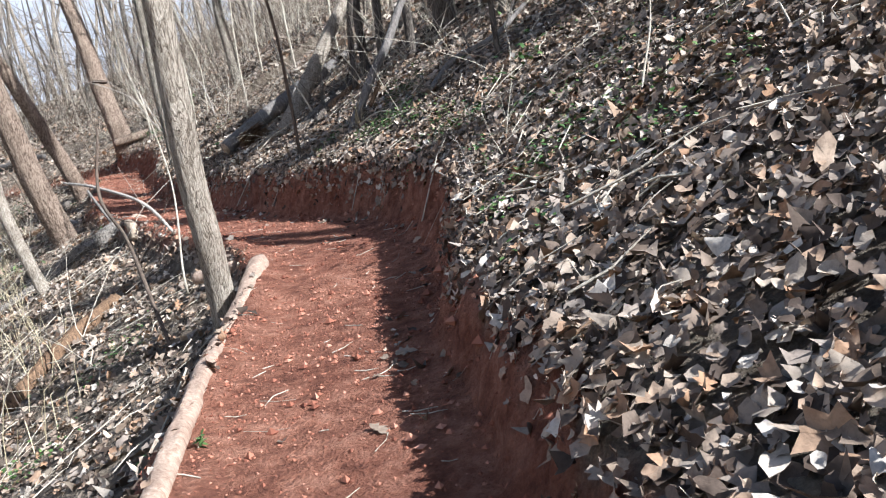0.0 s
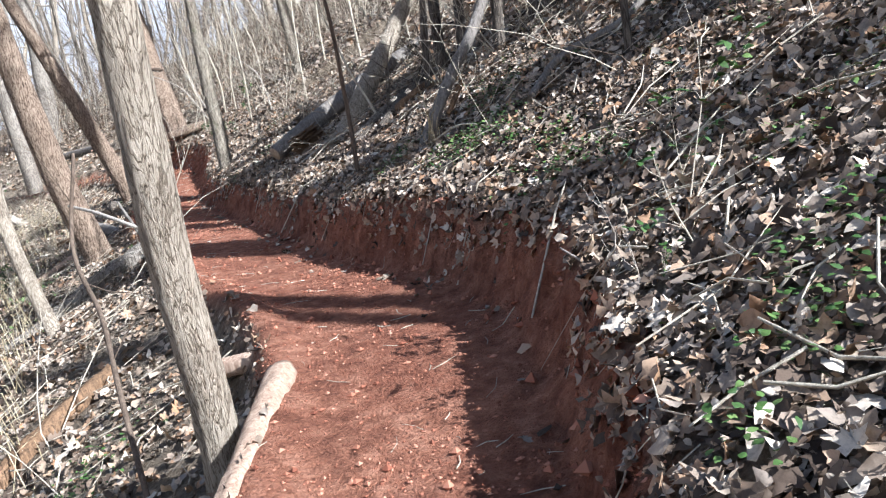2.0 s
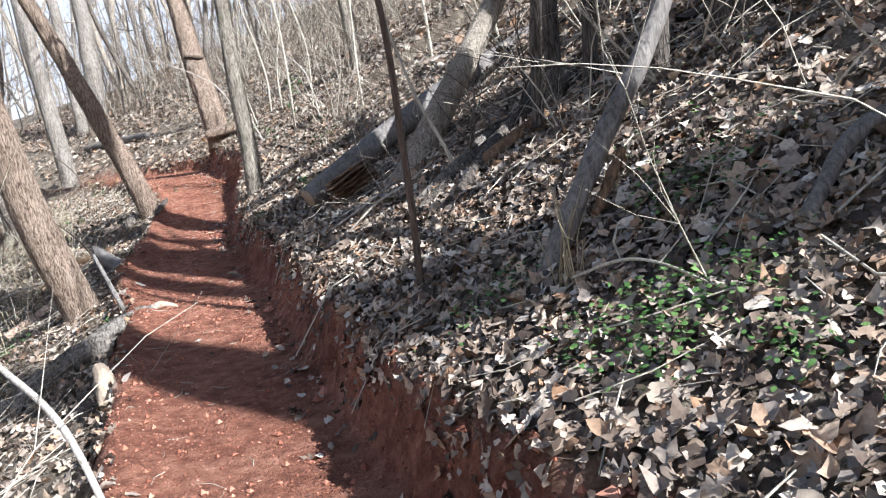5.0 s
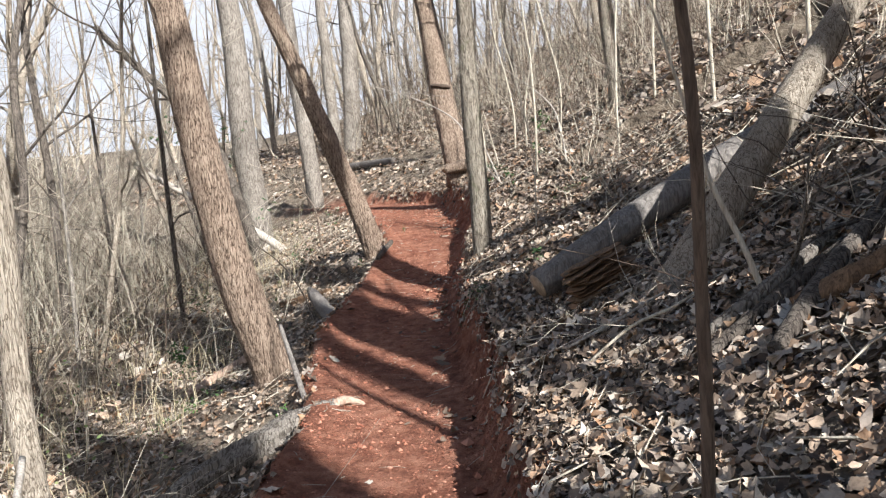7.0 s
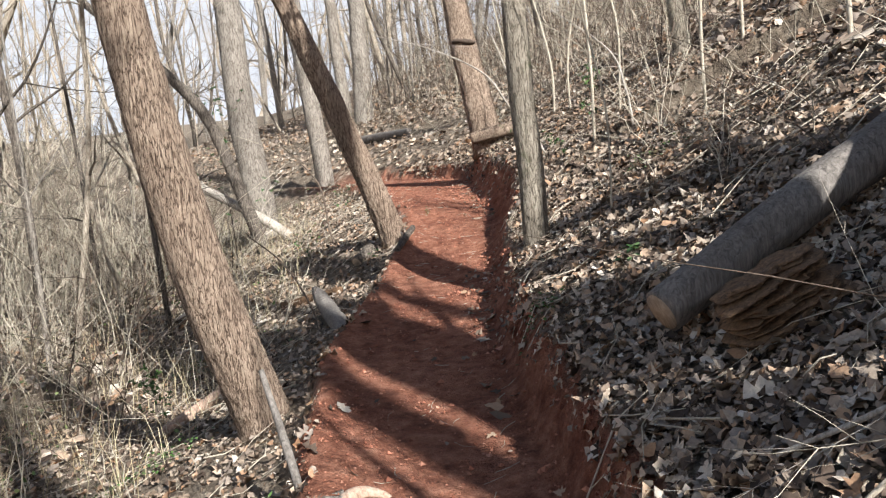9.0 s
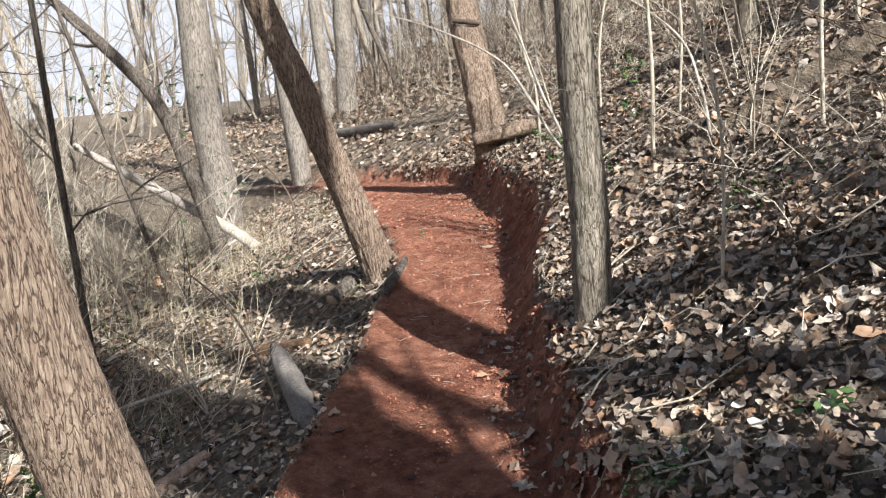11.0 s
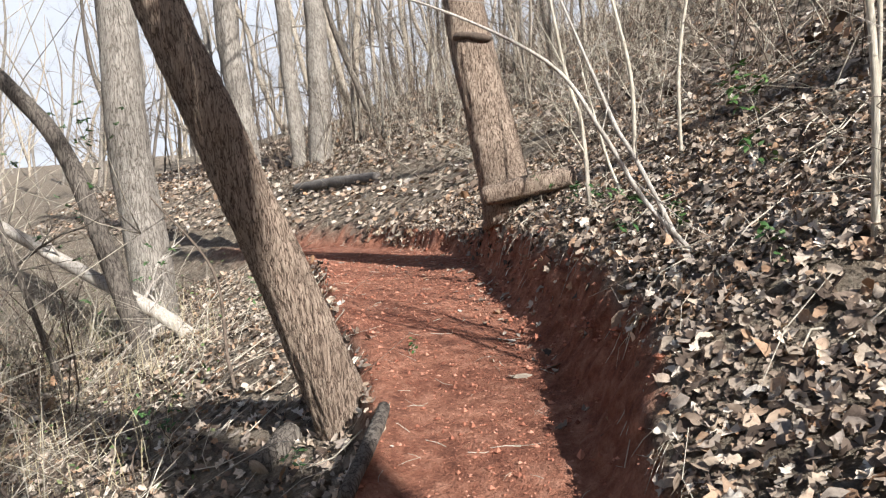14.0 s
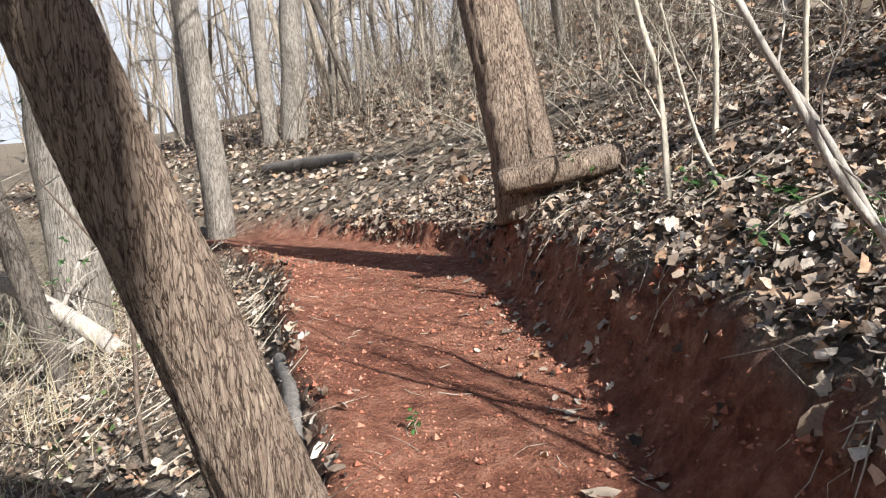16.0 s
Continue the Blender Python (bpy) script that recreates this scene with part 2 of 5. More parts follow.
def bark_relief(depth, pitch, seed, stretch=0.16, swell=0.06):
    def relief(th, length, r):
        x, y = np.cos(th) * r / pitch, np.sin(th) * r / pitch
        wob = fbm(x * 0.5 + seed, y * 0.5, length * 3, 2) * 1.4
        n = vnoise(x + wob + seed, y + wob, length * stretch / pitch)
        m = vnoise(x * 2.1 + seed + 9, y * 2.1, length * stretch * 2.6 / pitch)
        ridge = 1 - np.abs(2 * n - 1)
        return depth * (ridge * 1.5 + 0.5 * m - 1.0) + swell * r * fbm(np.cos(th) + seed, np.sin(th), length * 1.4, 3)
    return relief


def branchy(gen, start, direction, length, radius, depth=2, sides=5, droop=0.0, kids=(4, 7), spread=0.8, wander=0.16):
    """A limb with its side branches as a list of tubes."""
    pieces = []
    d = np.array(direction, float)
    d /= np.linalg.norm(d)
    n = max(4, int(length / 0.35)) if depth else 4
    pts = [np.r_[start, radius]]
    pos = np.array(start, float)
    for i in range(n):
        d = d + gen.normal(0, wander, 3) + np.array([0, 0, 0.05 - droop])
        d /= np.linalg.norm(d)
        pos = pos + d * length / n
        pts.append(np.r_[pos, radius * (1 - 0.9 * (i + 1) / n)])
    pts = np.array(pts)
    pieces.append(tube(pts, sides, cap=False))
    if depth:
        for _ in range(gen.integers(*kids)):
            i = gen.integers(max(1, n // 4), n)
            along = pts[i, :3] - pts[i - 1, :3]
            along /= np.linalg.norm(along)
            side = gen.normal(0, 1, 3)
            side -= along * (side @ along)
            side /= np.linalg.norm(side)
            pieces += branchy(gen, pts[i, :3], along + side * spread, length * gen.uniform(0.3, 0.55),
                              max(pts[i, 3] * 0.6, 0.0015), depth - 1, max(3, sides - 1), droop, kids, spread, wander)
    return pieces


# ---------------------------------------------------------------- terrain
TRAIL = np.array([  # x, y, half width along the trail
    (2.9, -14, 0.5), (2.95, -6, 0.5), (3.0, -2, 0.5), (3.05, 1.5, 0.48), (3.1, 2.4, 0.5), (3.17, 3.2, 0.52), (3.3, 4.0, 0.56), (3.44, 5.1, 0.66),
    (3.3, 6.2, 0.74), (2.95, 7.2, 0.76), (2.6, 7.9, 0.7), (2.25, 8.75, 0.65), (1.78, 10.15, 0.68), (1.55, 11, 0.66), (1.04, 12.3, 0.72), (0.62, 13.35, 0.66),
    (0.28, 14.7, 0.58), (0.0, 15.75, 0.53), (-0.08, 16.5, 0.52), (-0.37, 17.5, 0.62), (-0.9, 18.65, 0.7), (-1.7, 20.45, 0.8), (-2.5, 21.9, 0.74),
    (-4.6, 24.1, 0.5), (-7.5, 26.5, 0.4), (-12, 29, 0.55), (-20, 33, 0.5), (-40, 44, 0.5)])
RISE_Y = [-14, -6, 0, 2, 3.46, 4.1, 5.1, 6.5, 8.2, 8.9, 10, 11.74, 15.1, 15.5, 16.2, 16.93, 17.75, 18.5, 20.2, 22, 30, 44]
RISE_Z = [-1.4, -0.75, -0.27, -0.1, 0, 0.05, 0.16, 0.25, 0.32, 0.37, 0.42, 0.49, 0.76, 0.83, 0.99, 1.07, 1.2, 1.28, 1.36, 1.4, 1.5, 1.7]
INNER_Y = [-14, 3.6, 4.4, 5, 6, 6.7, 7.2, 7.9, 8.6, 10, 12, 13.2, 14.6, 16.5, 18, 19.8, 21, 30]
INNER_W = [0.5, 0.48, 0.48, 0.42, 0.40, 0.28, 0.26, 0.36, 0.42, 0.42, 0.42, 0.5, 0.47, 0.47, 0.48, 0.66, 0.78, 0.45]
_line = smooth_path(np.c_[TRAIL[:, :2], np.zeros(len(TRAIL)), TRAIL[:, 2]], 0.12)


def step01(x):
    x = np.clip(x, 0, 1)
    return x * x * (3 - 2 * x)


def trail_frame(x, y):
    """Signed distance from the trail's middle (right is positive), half width there, and the nearest point's y."""
    x, y = np.ravel(x).astype(float), np.ravel(y).astype(float)
    d, hw, cy = np.empty_like(x), np.empty_like(x), np.empty_like(x)
    a, b = _line[:-1, :2], _line[1:, :2]
    ab = b - a
    for i in range(0, len(x), 20000):
        q = np.stack([x[i:i + 20000], y[i:i + 20000]], -1)
        near = ((q[:, None] - _line[None, ::2, :2]) ** 2).sum(-1).argmin(1) * 2
        best = np.full(len(q), 1e9)
        for o in (-2, -1, 0, 1):
            k = np.clip(near + o, 0, len(a) - 1)
            t = np.clip(((q - a[k]) * ab[k]).sum(1) / (ab[k] ** 2).sum(1), 0, 1)
            c = a[k] + ab[k] * t[:, None]
            dist = np.hypot(*(q - c).T)
            sign = np.where(ab[k][:, 0] * (q - c)[:, 1] - ab[k][:, 1] * (q - c)[:, 0] < 0, 1, -1)
            m = dist < best
            best[m] = dist[m]
            d[i:i + 20000][m] = (dist * sign)[m]
            hw[i:i + 20000][m] = (_line[k, 3] * (1 - t) + _line[k + 1, 3] * t)[m]
            cy[i:i + 20000][m] = c[m, 1]
    hw = np.where(d > 0, np.interp(cy, INNER_Y, INNER_W), hw)
    return d, hw, cy


def clod_share(x, y):
    """Where spade work has left the clay lumpy."""
    return vnoise(x * 1.1, y * 1.1, 0 * x + 31) * 3 - 0.9


def bank_width(y):
    """How far the cut face reaches back from the trail's inner edge."""
    return np.interp(y, [0, 3, 5, 7, 8.5, 14, 16, 19, 21], [0.18, 0.19, 0.27, 0.19, 0.2, 0.22, 0.37, 0.36, 0.16])


def terrain(x, y):
    """Height of the ground, share of bare clay, signed distance and half width."""
    shape = np.shape(x)
    x, y = np.ravel(x).astype(float), np.ravel(y).astype(float)
    d, hw, cy = trail_frame(x, y)
    edge = 0.10 * fbm(x * 1.7, y * 1.7, 0 * x + 5, 3) + 0.022 * fbm(x * 5, y * 5, 0 * x + 1, 2)
    z = np.interp(cy, RISE_Y, RISE_Z)
    er, el = d - hw + edge, -d - hw + edge
    high = np.interp(cy, [0, 3, 5, 6.5, 8, 10, 13, 15, 16.5, 18.5, 21], [0.22, 0.24, 0.36, 0.40, 0.32, 0.33, 0.30, 0.24, 0.42, 0.42, 0.22])
    up = np.interp(cy, [2, 5, 12, 20, 24, 32, 44], [0.44, 0.46, 0.51, 0.50, 0.45, 0.28, 0.2])
    wide = bank_width(cy)
    right = high * step01((er + 0.04) / wide) + up * np.clip(er - 0.4 * wide, 0, 14) + np.interp(cy, [20, 26, 32], [0.34, 0.2, 0.1]) * np.clip(er - 14, 0, 50)
    left = -0.13 * step01(el / 0.2) - 0.40 * np.clip(el, 0, 2.2) - 0.26 * np.clip(el - 2.2, 0, 9) - 0.10 * np.clip(el - 11.2, 0, 10) + 0.30 * np.clip(el - 26, 0, 45) + 0.06 * np.clip(el - 71, 0, 200)
    far = np.clip((np.abs(d) - hw) / 2.5, 0, 1)
    z = z + np.where(d > 0, right, left)
    z = z + far * (0.35 * fbm(x * 0.35, y * 0.35, 0 * x, 4) + 0.10 * fbm(x * 1.8, y * 1.8, 0 * x + 3, 3)) + 0.03 * fbm(x * 3.5, y * 3.5, 0 * x + 7, 3)
    z = z + 0.021 * fbm(x * 16, y * 16, 0 * x + 2, 3)
    wall = np.clip(1 - np.abs(er - 0.4 * wide) / wide, 0, 1)
    z = z + wall * 0.11 * fbm(x * 8, y * 8, 0 * x + 11, 3)
    z = z + np.clip(clod_share(x, y), 0, 1) * 0.03 * np.maximum(0, fbm(x * 11, y * 11, 0 * x + 21, 3)) * (er < 0.05)
    near = (np.abs(d) < hw + 0.1)
    z = z - near * 0.03 * np.clip(1 - (d / hw) ** 2, 0, 1)
    # a tree holds the bank top out over the trail
    z = z + 0.22 * np.exp(-((x + 0.56) ** 2 + (y - 20.5) ** 2) / 0.14) * step01((er - 0.02) / 0.12)
    # spoil thrown over the lower edge leaves a soft berm
    z = z + 0.045 * np.exp(-((el + 0.05) / 0.12) ** 2)
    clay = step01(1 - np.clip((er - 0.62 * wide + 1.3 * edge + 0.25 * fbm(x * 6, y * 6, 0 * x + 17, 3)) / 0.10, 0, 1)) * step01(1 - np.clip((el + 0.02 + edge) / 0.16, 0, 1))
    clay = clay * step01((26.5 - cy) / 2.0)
    return z.reshape(shape), clay.reshape(shape), d.reshape(shape), hw.reshape(shape)


def ground_at(x, y):
    return float(terrain(np.array([x]), np.array([y]))[0][0])


def axis_steps(lo, hi, fine, far_lo, far_hi, grow=1.16):
    mid = list(np.arange(lo, hi, fine))
    out, s, a = [], fine, hi
    while a < far_hi:
        out.append(a)
        s *= grow
        a += s
    before, s, a = [], fine, lo
    while a > far_lo:
        s *= grow
        a -= s
        before.append(a)
    return np.array(before[::-1] + mid + out)


def build_ground():
    xs = axis_steps(-4.2, 5.0, 0.034, -420, 420)
    ys = axis_steps(0.5, 23.0, 0.046, -320, 460)
    gx, gy = np.meshgrid(xs, ys)
    z, clay, d, hw = terrain(gx, gy)
    # the cut face is ragged: it hollows and overhangs
    w = bank_width(gy)
    face = np.clip(1 - np.abs(d - hw - 0.5 * w) / w, 0, 1) * (gy > 0.5) * (gy < 23)
    gx = gx + face * 0.16 * fbm(gx * 7, gy * 7, z * 9, 3)
    gy = gy + face * 0.13 * fbm(gx * 7 + 30, gy * 7, z * 9, 3)
    v = np.stack([gx, gy, z], -1).reshape(-1, 3)
    nx, ny = len(xs), len(ys)
    a = (np.arange(ny - 1)[:, None] * nx + np.arange(nx - 1)).ravel()
    me = mesh_of("ground", v, np.stack([a, a + 1, a + nx + 1, a + nx], -1), GROUND)
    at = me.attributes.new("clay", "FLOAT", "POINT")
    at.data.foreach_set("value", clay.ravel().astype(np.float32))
    return tagged(new("ground", me), "red clay bench trail cut into a leaf-covered hillside", "ground", kind="structure")


ground = build_ground()


def build_backdrop():
    """Glowing sheet far beyond the woods, added to whiten the low valley sky."""
    m = bpy.data.materials.new("backdrop_glow")
    m.use_nodes = True
    nt = m.node_tree
    nt.nodes.remove(nt.nodes["Principled BSDF"])
    em = nt.nodes.new("ShaderNodeEmission")
    em.inputs["Color"].default_value, em.inputs["Strength"].default_value = (0.95, 0.96, 1.0, 1), 0.55
    nt.links.new(em.outputs[0], nt.nodes["Material Output"].inputs["Surface"])
    a = np.radians(np.linspace(55, 235, 49))
    v = np.vstack([np.stack([170 * np.cos(a), 15 + 170 * np.sin(a), np.full(49, z)], -1) for z in (-60.0, 62.0)])
    k = np.arange(48)
    me = mesh_of("backdrop", v, np.stack([k, k + 1, k + 50, k + 49], -1), m)
    return tagged(new("backdrop", me), "glowing backdrop standing in for bright pale sky beyond the valley woods", "sky", kind="structure")


build_backdrop()

# ---------------------------------------------------------------- trees along the trail


def trunk_tree(name, path, mat, label, seed, depth=0.008, pitch=0.03, sides=40, step=0.035, flare=0.35, limbs=6, limb_from=0.55, limb_len=2.6,
               limb_mat=None, dead=False):
    """A tree with a relief-barked trunk along rows (x, y, z, r) in the world, and bare limbs above."""
    path = np.asarray(path, float)
    base = path[0, :3].copy()
    tree = empty(name, base, label, "tree")
    gen = np.random.default_rng(seed)
    loc = path.copy()
    loc[:, :3] -= base
    rows = smooth_path(loc, step)
    length = np.r_[0, np.cumsum(np.linalg.norm(np.diff(rows[:, :3], axis=0), axis=1))]
    bend = np.stack([fbm(length * 0.5 + seed, 0 * length, 0 * length, 3), fbm(length * 0.5 + seed, 0 * length + 7, 0 * length, 3)], -1)
    rows[:, :2] += (bend - bend[0]) * 0.16 * np.clip(length / 1.5, 0, 1)[:, None]
    rows[:, 3] *= 1 + flare * np.exp(-length / (2.2 * path[0, 3] + 0.02))
    relief = bark_relief(depth, pitch, seed * 3.7)

    def with_roots(th, ln, r):
        lobes = 0.22 * flare * r * (np.cos(th * 4 + seed) + 0.6 * np.cos(th * 7 + seed * 2)) * np.exp(-ln / (1.6 * path[0, 3] + 0.02))
        return relief(th, ln, r) + lobes
    part("trunk", quads_to_mesh("trunk", [tube(rows, sides, with_roots)], mat), tree)
    top = length[-1]
    for _ in range(limbs):
        i = int(np.searchsorted(length, top * gen.uniform(limb_from, 0.97)))
        i = min(i, len(rows) - 1)
        ang = gen.uniform(0, 2 * np.pi)
        d = (np.cos(ang), np.sin(ang), gen.uniform(0.3, 0.9))
        pieces = branchy(gen, rows[i, :3], d, limb_len * gen.uniform(0.6, 1.2), min(rows[i, 3] * 0.42, 0.06), 2, 6)
        part("limb", quads_to_mesh("limb", pieces, limb_mat or mat), tree)
    return tree


def column(base, top, r0, r1, extend=1.0):
    """Path of a trunk from its foot through a point higher up, carried on by extend times that length, sunk a little into the ground."""
    b, t = np.array(base, float), np.array(top, float)
    d = t - b
    foot = b - d / np.linalg.norm(d) * 0.12
    end = b + d * (1 + extend)
    return [(*foot, r0), (*b, r0), (*t, r1), (*end, max(0.02, r1 * (1 - 0.28 * extend)))]


trunk_tree("leaning_tree", column((-0.30, 12.62, 0.16), (-0.56, 12.36, 2.2), 0.165, 0.155, 3.2), BARK_BROWN, "stout leaning hardwood with furrowed reddish-brown bark beside the trail", 5, 0.011, 0.024, 64, 0.022, 0.25, 7)
trunk_tree("leaning_tree", column((-0.95, 16.97, 0.88), (-1.42, 16.62, 2.7), 0.150, 0.125, 3.4), BARK_BROWN, "leaning tree with deeply ridged brown bark at the trail's lower edge", 9, 0.0105, 0.022, 72, 0.020, 0.30, 7)
trunk_tree("upright_tree", column((1.26, 14.3, 0.86), (1.29, 14.29, 2.6), 0.098, 0.09, 3.0), BARK_GREY, "slim grey-barked tree with mossy foot on the upper bank", 12, 0.006, 0.018, 60, 0.022, 0.22, 6)
trunk_tree("young_tree", column((2.60, 4.78, -0.02), (2.69, 4.52, 1.8), 0.075, 0.072, 3.4), BARK_PALE, "slender pale-barked tree growing at the edge of the trail", 17, 0.005, 0.02, 48, 0.022, 0.3, 6)
E_TREE = trunk_tree("old_tree", column((-0.61, 20.47, 1.94), (-0.93, 20.8, 3.95), 0.225, 0.195, 2.6), BARK_BROWN, "old tree with ridged bark and a ring of bracket fungus", 21, 0.014, 0.03, 56, 0.03, 0.2, 6)
trunk_tree("leaning_tree", column((3.17, 10.75, 1.15), (3.84, 11.22, 2.1), 0.11, 0.098, 2.6), BARK_PALE, "smooth pale tree leaning uphill over a fallen log", 26, 0.003, 0.03, 40, 0.03, 0.3, 5)
trunk_tree("upright_tree", column((2.41, 18.4, 2.55), (2.41, 18.5, 4.3), 0.115, 0.10, 3.0), BARK_GREY, "grey-barked tree on the upper slope", 31, 0.006, 0.025, 32, 0.05, 0.25, 6)
trunk_tree("large_tree", column((-5.62, 22.0, -0.2), (-5.9, 22.2, 5.15), 0.29, 0.24, 1.6), BARK_FAR, "large straight grey tree on the lower slope", 33, 0.012, 0.04, 40, 0.06, 0.2, 7)
trunk_tree("large_tree", column((-5.95, 25.5, 0.6), (-6.3, 25.75, 5.0), 0.21, 0.19, 2.0), BARK_FAR, "pale straight tree on the lower slope", 35, 0.008, 0.04, 36, 0.06, 0.2, 6)
trunk_tree("twin_tree", column((-7.7, 31.3, 2.1), (-7.95, 31.5, 7.6), 0.19, 0.16, 1.2), BARK_FAR, "grey tree beside a broad stump on the far slope", 37, 0.008, 0.04, 24, 0.08, 0.3, 6)
trunk_tree("twin_tree", column((-7.15, 31.2, 2.1), (-7.1, 31.6, 7.0), 0.30, 0.24, 1.2), BARK_FAR, "broad grey tree on the far slope", 38, 0.012, 0.05, 24, 0.08, 0.5, 6)
trunk_tree("vine_hung_tree", [(-4.9, 20.8, -0.3, 0.13), (-5.13, 20.77, 1.1, 0.115), (-5.69, 20.71, 2.93, 0.10), (-6.4, 20.6, 3.9, 0.085), (-8.0, 20.4, 5.6, 0.06)], BARK_FAR_DARK, "dark bent tree hung with green vines", 41, 0.006, 0.03, 28, 0.05, 0.25, 4)
trunk_tree("leaning_snag", [(3.74, 7.64, 0.80, 0.05), (3.84, 7.68, 1.02, 0.044), (4.10, 7.82, 1.42, 0.04), (4.41, 7.99, 1.82, 0.038), (4.85, 8.2, 2.6, 0.034), (5.5, 8.5, 4.2, 0.03)], GREY_WOOD, "dead leaning snag of weathered wood with orange rot", 43, 0.008, 0.02, 28, 0.02, 0.12, 3, 0.6, 1.2, GREY_WOOD)
trunk_tree("sapling", [(3.28, 8.5, 0.66, 0.019), (3.28, 8.49, 0.8, 0.018), (3.30, 8.44, 1.5, 0.017), (3.31, 8.36, 2.2, 0.015), (3.28, 8.3, 3.4, 0.013), (3.2, 8.2, 5.2, 0.006)], TWIG_DARK, "thin dark sapling standing on the bank", 47, 0.001, 0.02, 16, 0.04, 0.2, 4, 0.45, 0.9)
for n, (x, y, lean, h, r) in enumerate([(4.3, 10.1, 0.26, 4.6, 0.055), (4.5, 9.9, 0.42, 4.8, 0.05), (4.78, 9.3, 0.34, 4.4, 0.055), (5.24, 9.24, 0.1, 6.0, 0.12), (5.5, 7.7, 0.06, 4.2, 0.04), (4.08, 9.6, 0.5, 3.8, 0.036), (5.06, 6.6, 0.12, 3.4, 0.024)]):
    z = ground_at(x, y)
    trunk_tree("leaning_tree", [(x, y, z - 0.1, r), (x + 0.12 * lean * h, y, z + 0.3 * h, r * 0.95), (x + 0.55 * lean * h, y + 0.1, z + 0.7 * h, r * 0.7), (x + lean * h, y + 0.1, z + h, r * 0.3)], BARK_FAR_DARK, "dark stem of a leaning clump on the upper slope", 50 + n, 0.003, 0.02, 14, 0.06, 0.3, 3, 0.5, 1.0)
for n, (x, y, h, r, lean) in enumerate([(1.55, 16.2, 2.6, 0.016, -0.05), (1.9, 13.9, 2.2, 0.008, -0.1), (1.75, 17.0, 3.0, 0.012, -0.12), (2.6, 15.6, 3.2, 0.014, 0.08), (3.6, 14.6, 3.4, 0.02, 0.1),
                                        (3.0, 16.6, 3.6, 0.018, 0.1), (4.3, 13.4, 3.0, 0.02, 0.2), (0.6, 19.7, 2.4, 0.018, -0.1), (0.95, 18.9, 2.3, 0.014, 0.15)]):
    z = ground_at(x, y)
    trunk_tree("sapling", [(x, y, z - 0.06, r), (x + 0.02, y, z + 0.3 * h, r * 0.9), (x + lean * 0.5 * h, y + 0.05, z + 0.65 * h, r * 0.65), (x + lean * h, y, z + h, r * 0.3)], TWIG, "thin bare sapling on the slope", 70 + n, 0.0006, 0.02, 8, 0.08, 0.2, 4, 0.3, 0.8)

trunk_tree("young_tree", [(0.30, 9.28, -0.35, 0.075), (0.244, 9.33, -0.17, 0.07), (-0.02, 9.52, 0.92, 0.065), (-0.06, 9.58, 2.14, 0.06), (-0.5, 9.8, 5.0, 0.04), (-1.0, 10.2, 8.0, 0.015)], BARK_PALE, "slim smooth pale tree on the lower slope", 58, 0.002, 0.03, 28, 0.04, 0.2, 4)

# trees further uphill that shade the trail
SHADERS = [((2.15, 9.05), 6.5, 0.2), ((2.0, 9.6), 9.5, 0.2), ((0.8, 12.9), 7.5, 0.33), ((1.65, 11.2), 10.5, 0.2), ((0.6, 13.55), 9.0, 0.27), ((0.12, 15.3), 7.0, 0.18), ((0.36, 14.42), 11.0, 0.13),
           ((3.2, 5.85), 7.5, 0.10), ((-0.9, 21.3), 8.0, 0.16),
           ((2.9, 6.6), 9.0, 0.14), ((3.3, 8.2), 8.5, 0.18)]
for n, ((x, y), k, r) in enumerate(SHADERS):
    px, py = x + k * math.cos(radians(SUN_AZ)), y + k * math.sin(radians(SUN_AZ))
    z = ground_at(px, py)
    trunk_tree("tall_tree", column((px, py, z), (px + 0.15 * rng.normal(), py + 0.15 * rng.normal(), z + 4.5), r, r * 0.85, 1.6), BARK_FAR_DARK, "tall bare hardwood on the hillside above the trail", 90 + n, 0.008, 0.04, 16, 0.15, 0.3, 4, 0.6, 3.0)

# ---------------------------------------------------------------- woods beyond
FOREST = []
for n in range(6):
    gen = np.random.default_rng(200 + n)
    h, r = gen.uniform(10, 15), gen.uniform(0.055, 0.15)
    tree = empty("bare_tree", (0, 0, 0), ["tall bare grey hardwood in the winter woods", "slender bare tree with pale sunlit bark in the woods", "dark-barked bare tree in the winter woods"][n % 3], "tree", "bare trees in the woods")
    lean = gen.normal(0, 1.5, 2)
    crook = gen.normal(0, 0.35, (2, 2))
    rows = smooth_path([(0, 0, -0.4, r * 1.15), (0, 0, 0.1, r), (lean[0] * 0.2 + crook[0, 0] * 0.5, lean[1] * 0.25, h * 0.2, r * 0.9), (lean[0] * 0.3 - crook[0, 1], lean[1] * 0.3 + crook[1, 0], h * 0.4, r * 0.78), (lean[0] * 0.8, lean[1] * 0.6 + crook[1, 1], h * 0.7, r * 0.5), (lean[0], lean[1], h, 0.02)], 0.35)
    mat = (BARK_FAR, BARK_PALE, BARK_FAR_DARK)[n % 3]
    part("trunk", quads_to_mesh("trunk", [tube(rows, 12, bark_relief(0.006, 0.05, n * 2.3))], mat), tree)
    for _ in range(7):
        i = int(len(rows) * gen.uniform(0.10, 0.9))
        ang = gen.uniform(0, 2 * np.pi)
        part("limb", quads_to_mesh("limb", branchy(gen, rows[i, :3], (np.cos(ang), np.sin(ang), gen.uniform(0.3, 1.1)), gen.uniform(2.4, 4.4), max(0.014, rows[i, 3] * 0.42), 2, 5, kids=(4, 7)), mat), tree)
    FOREST.append(tree)


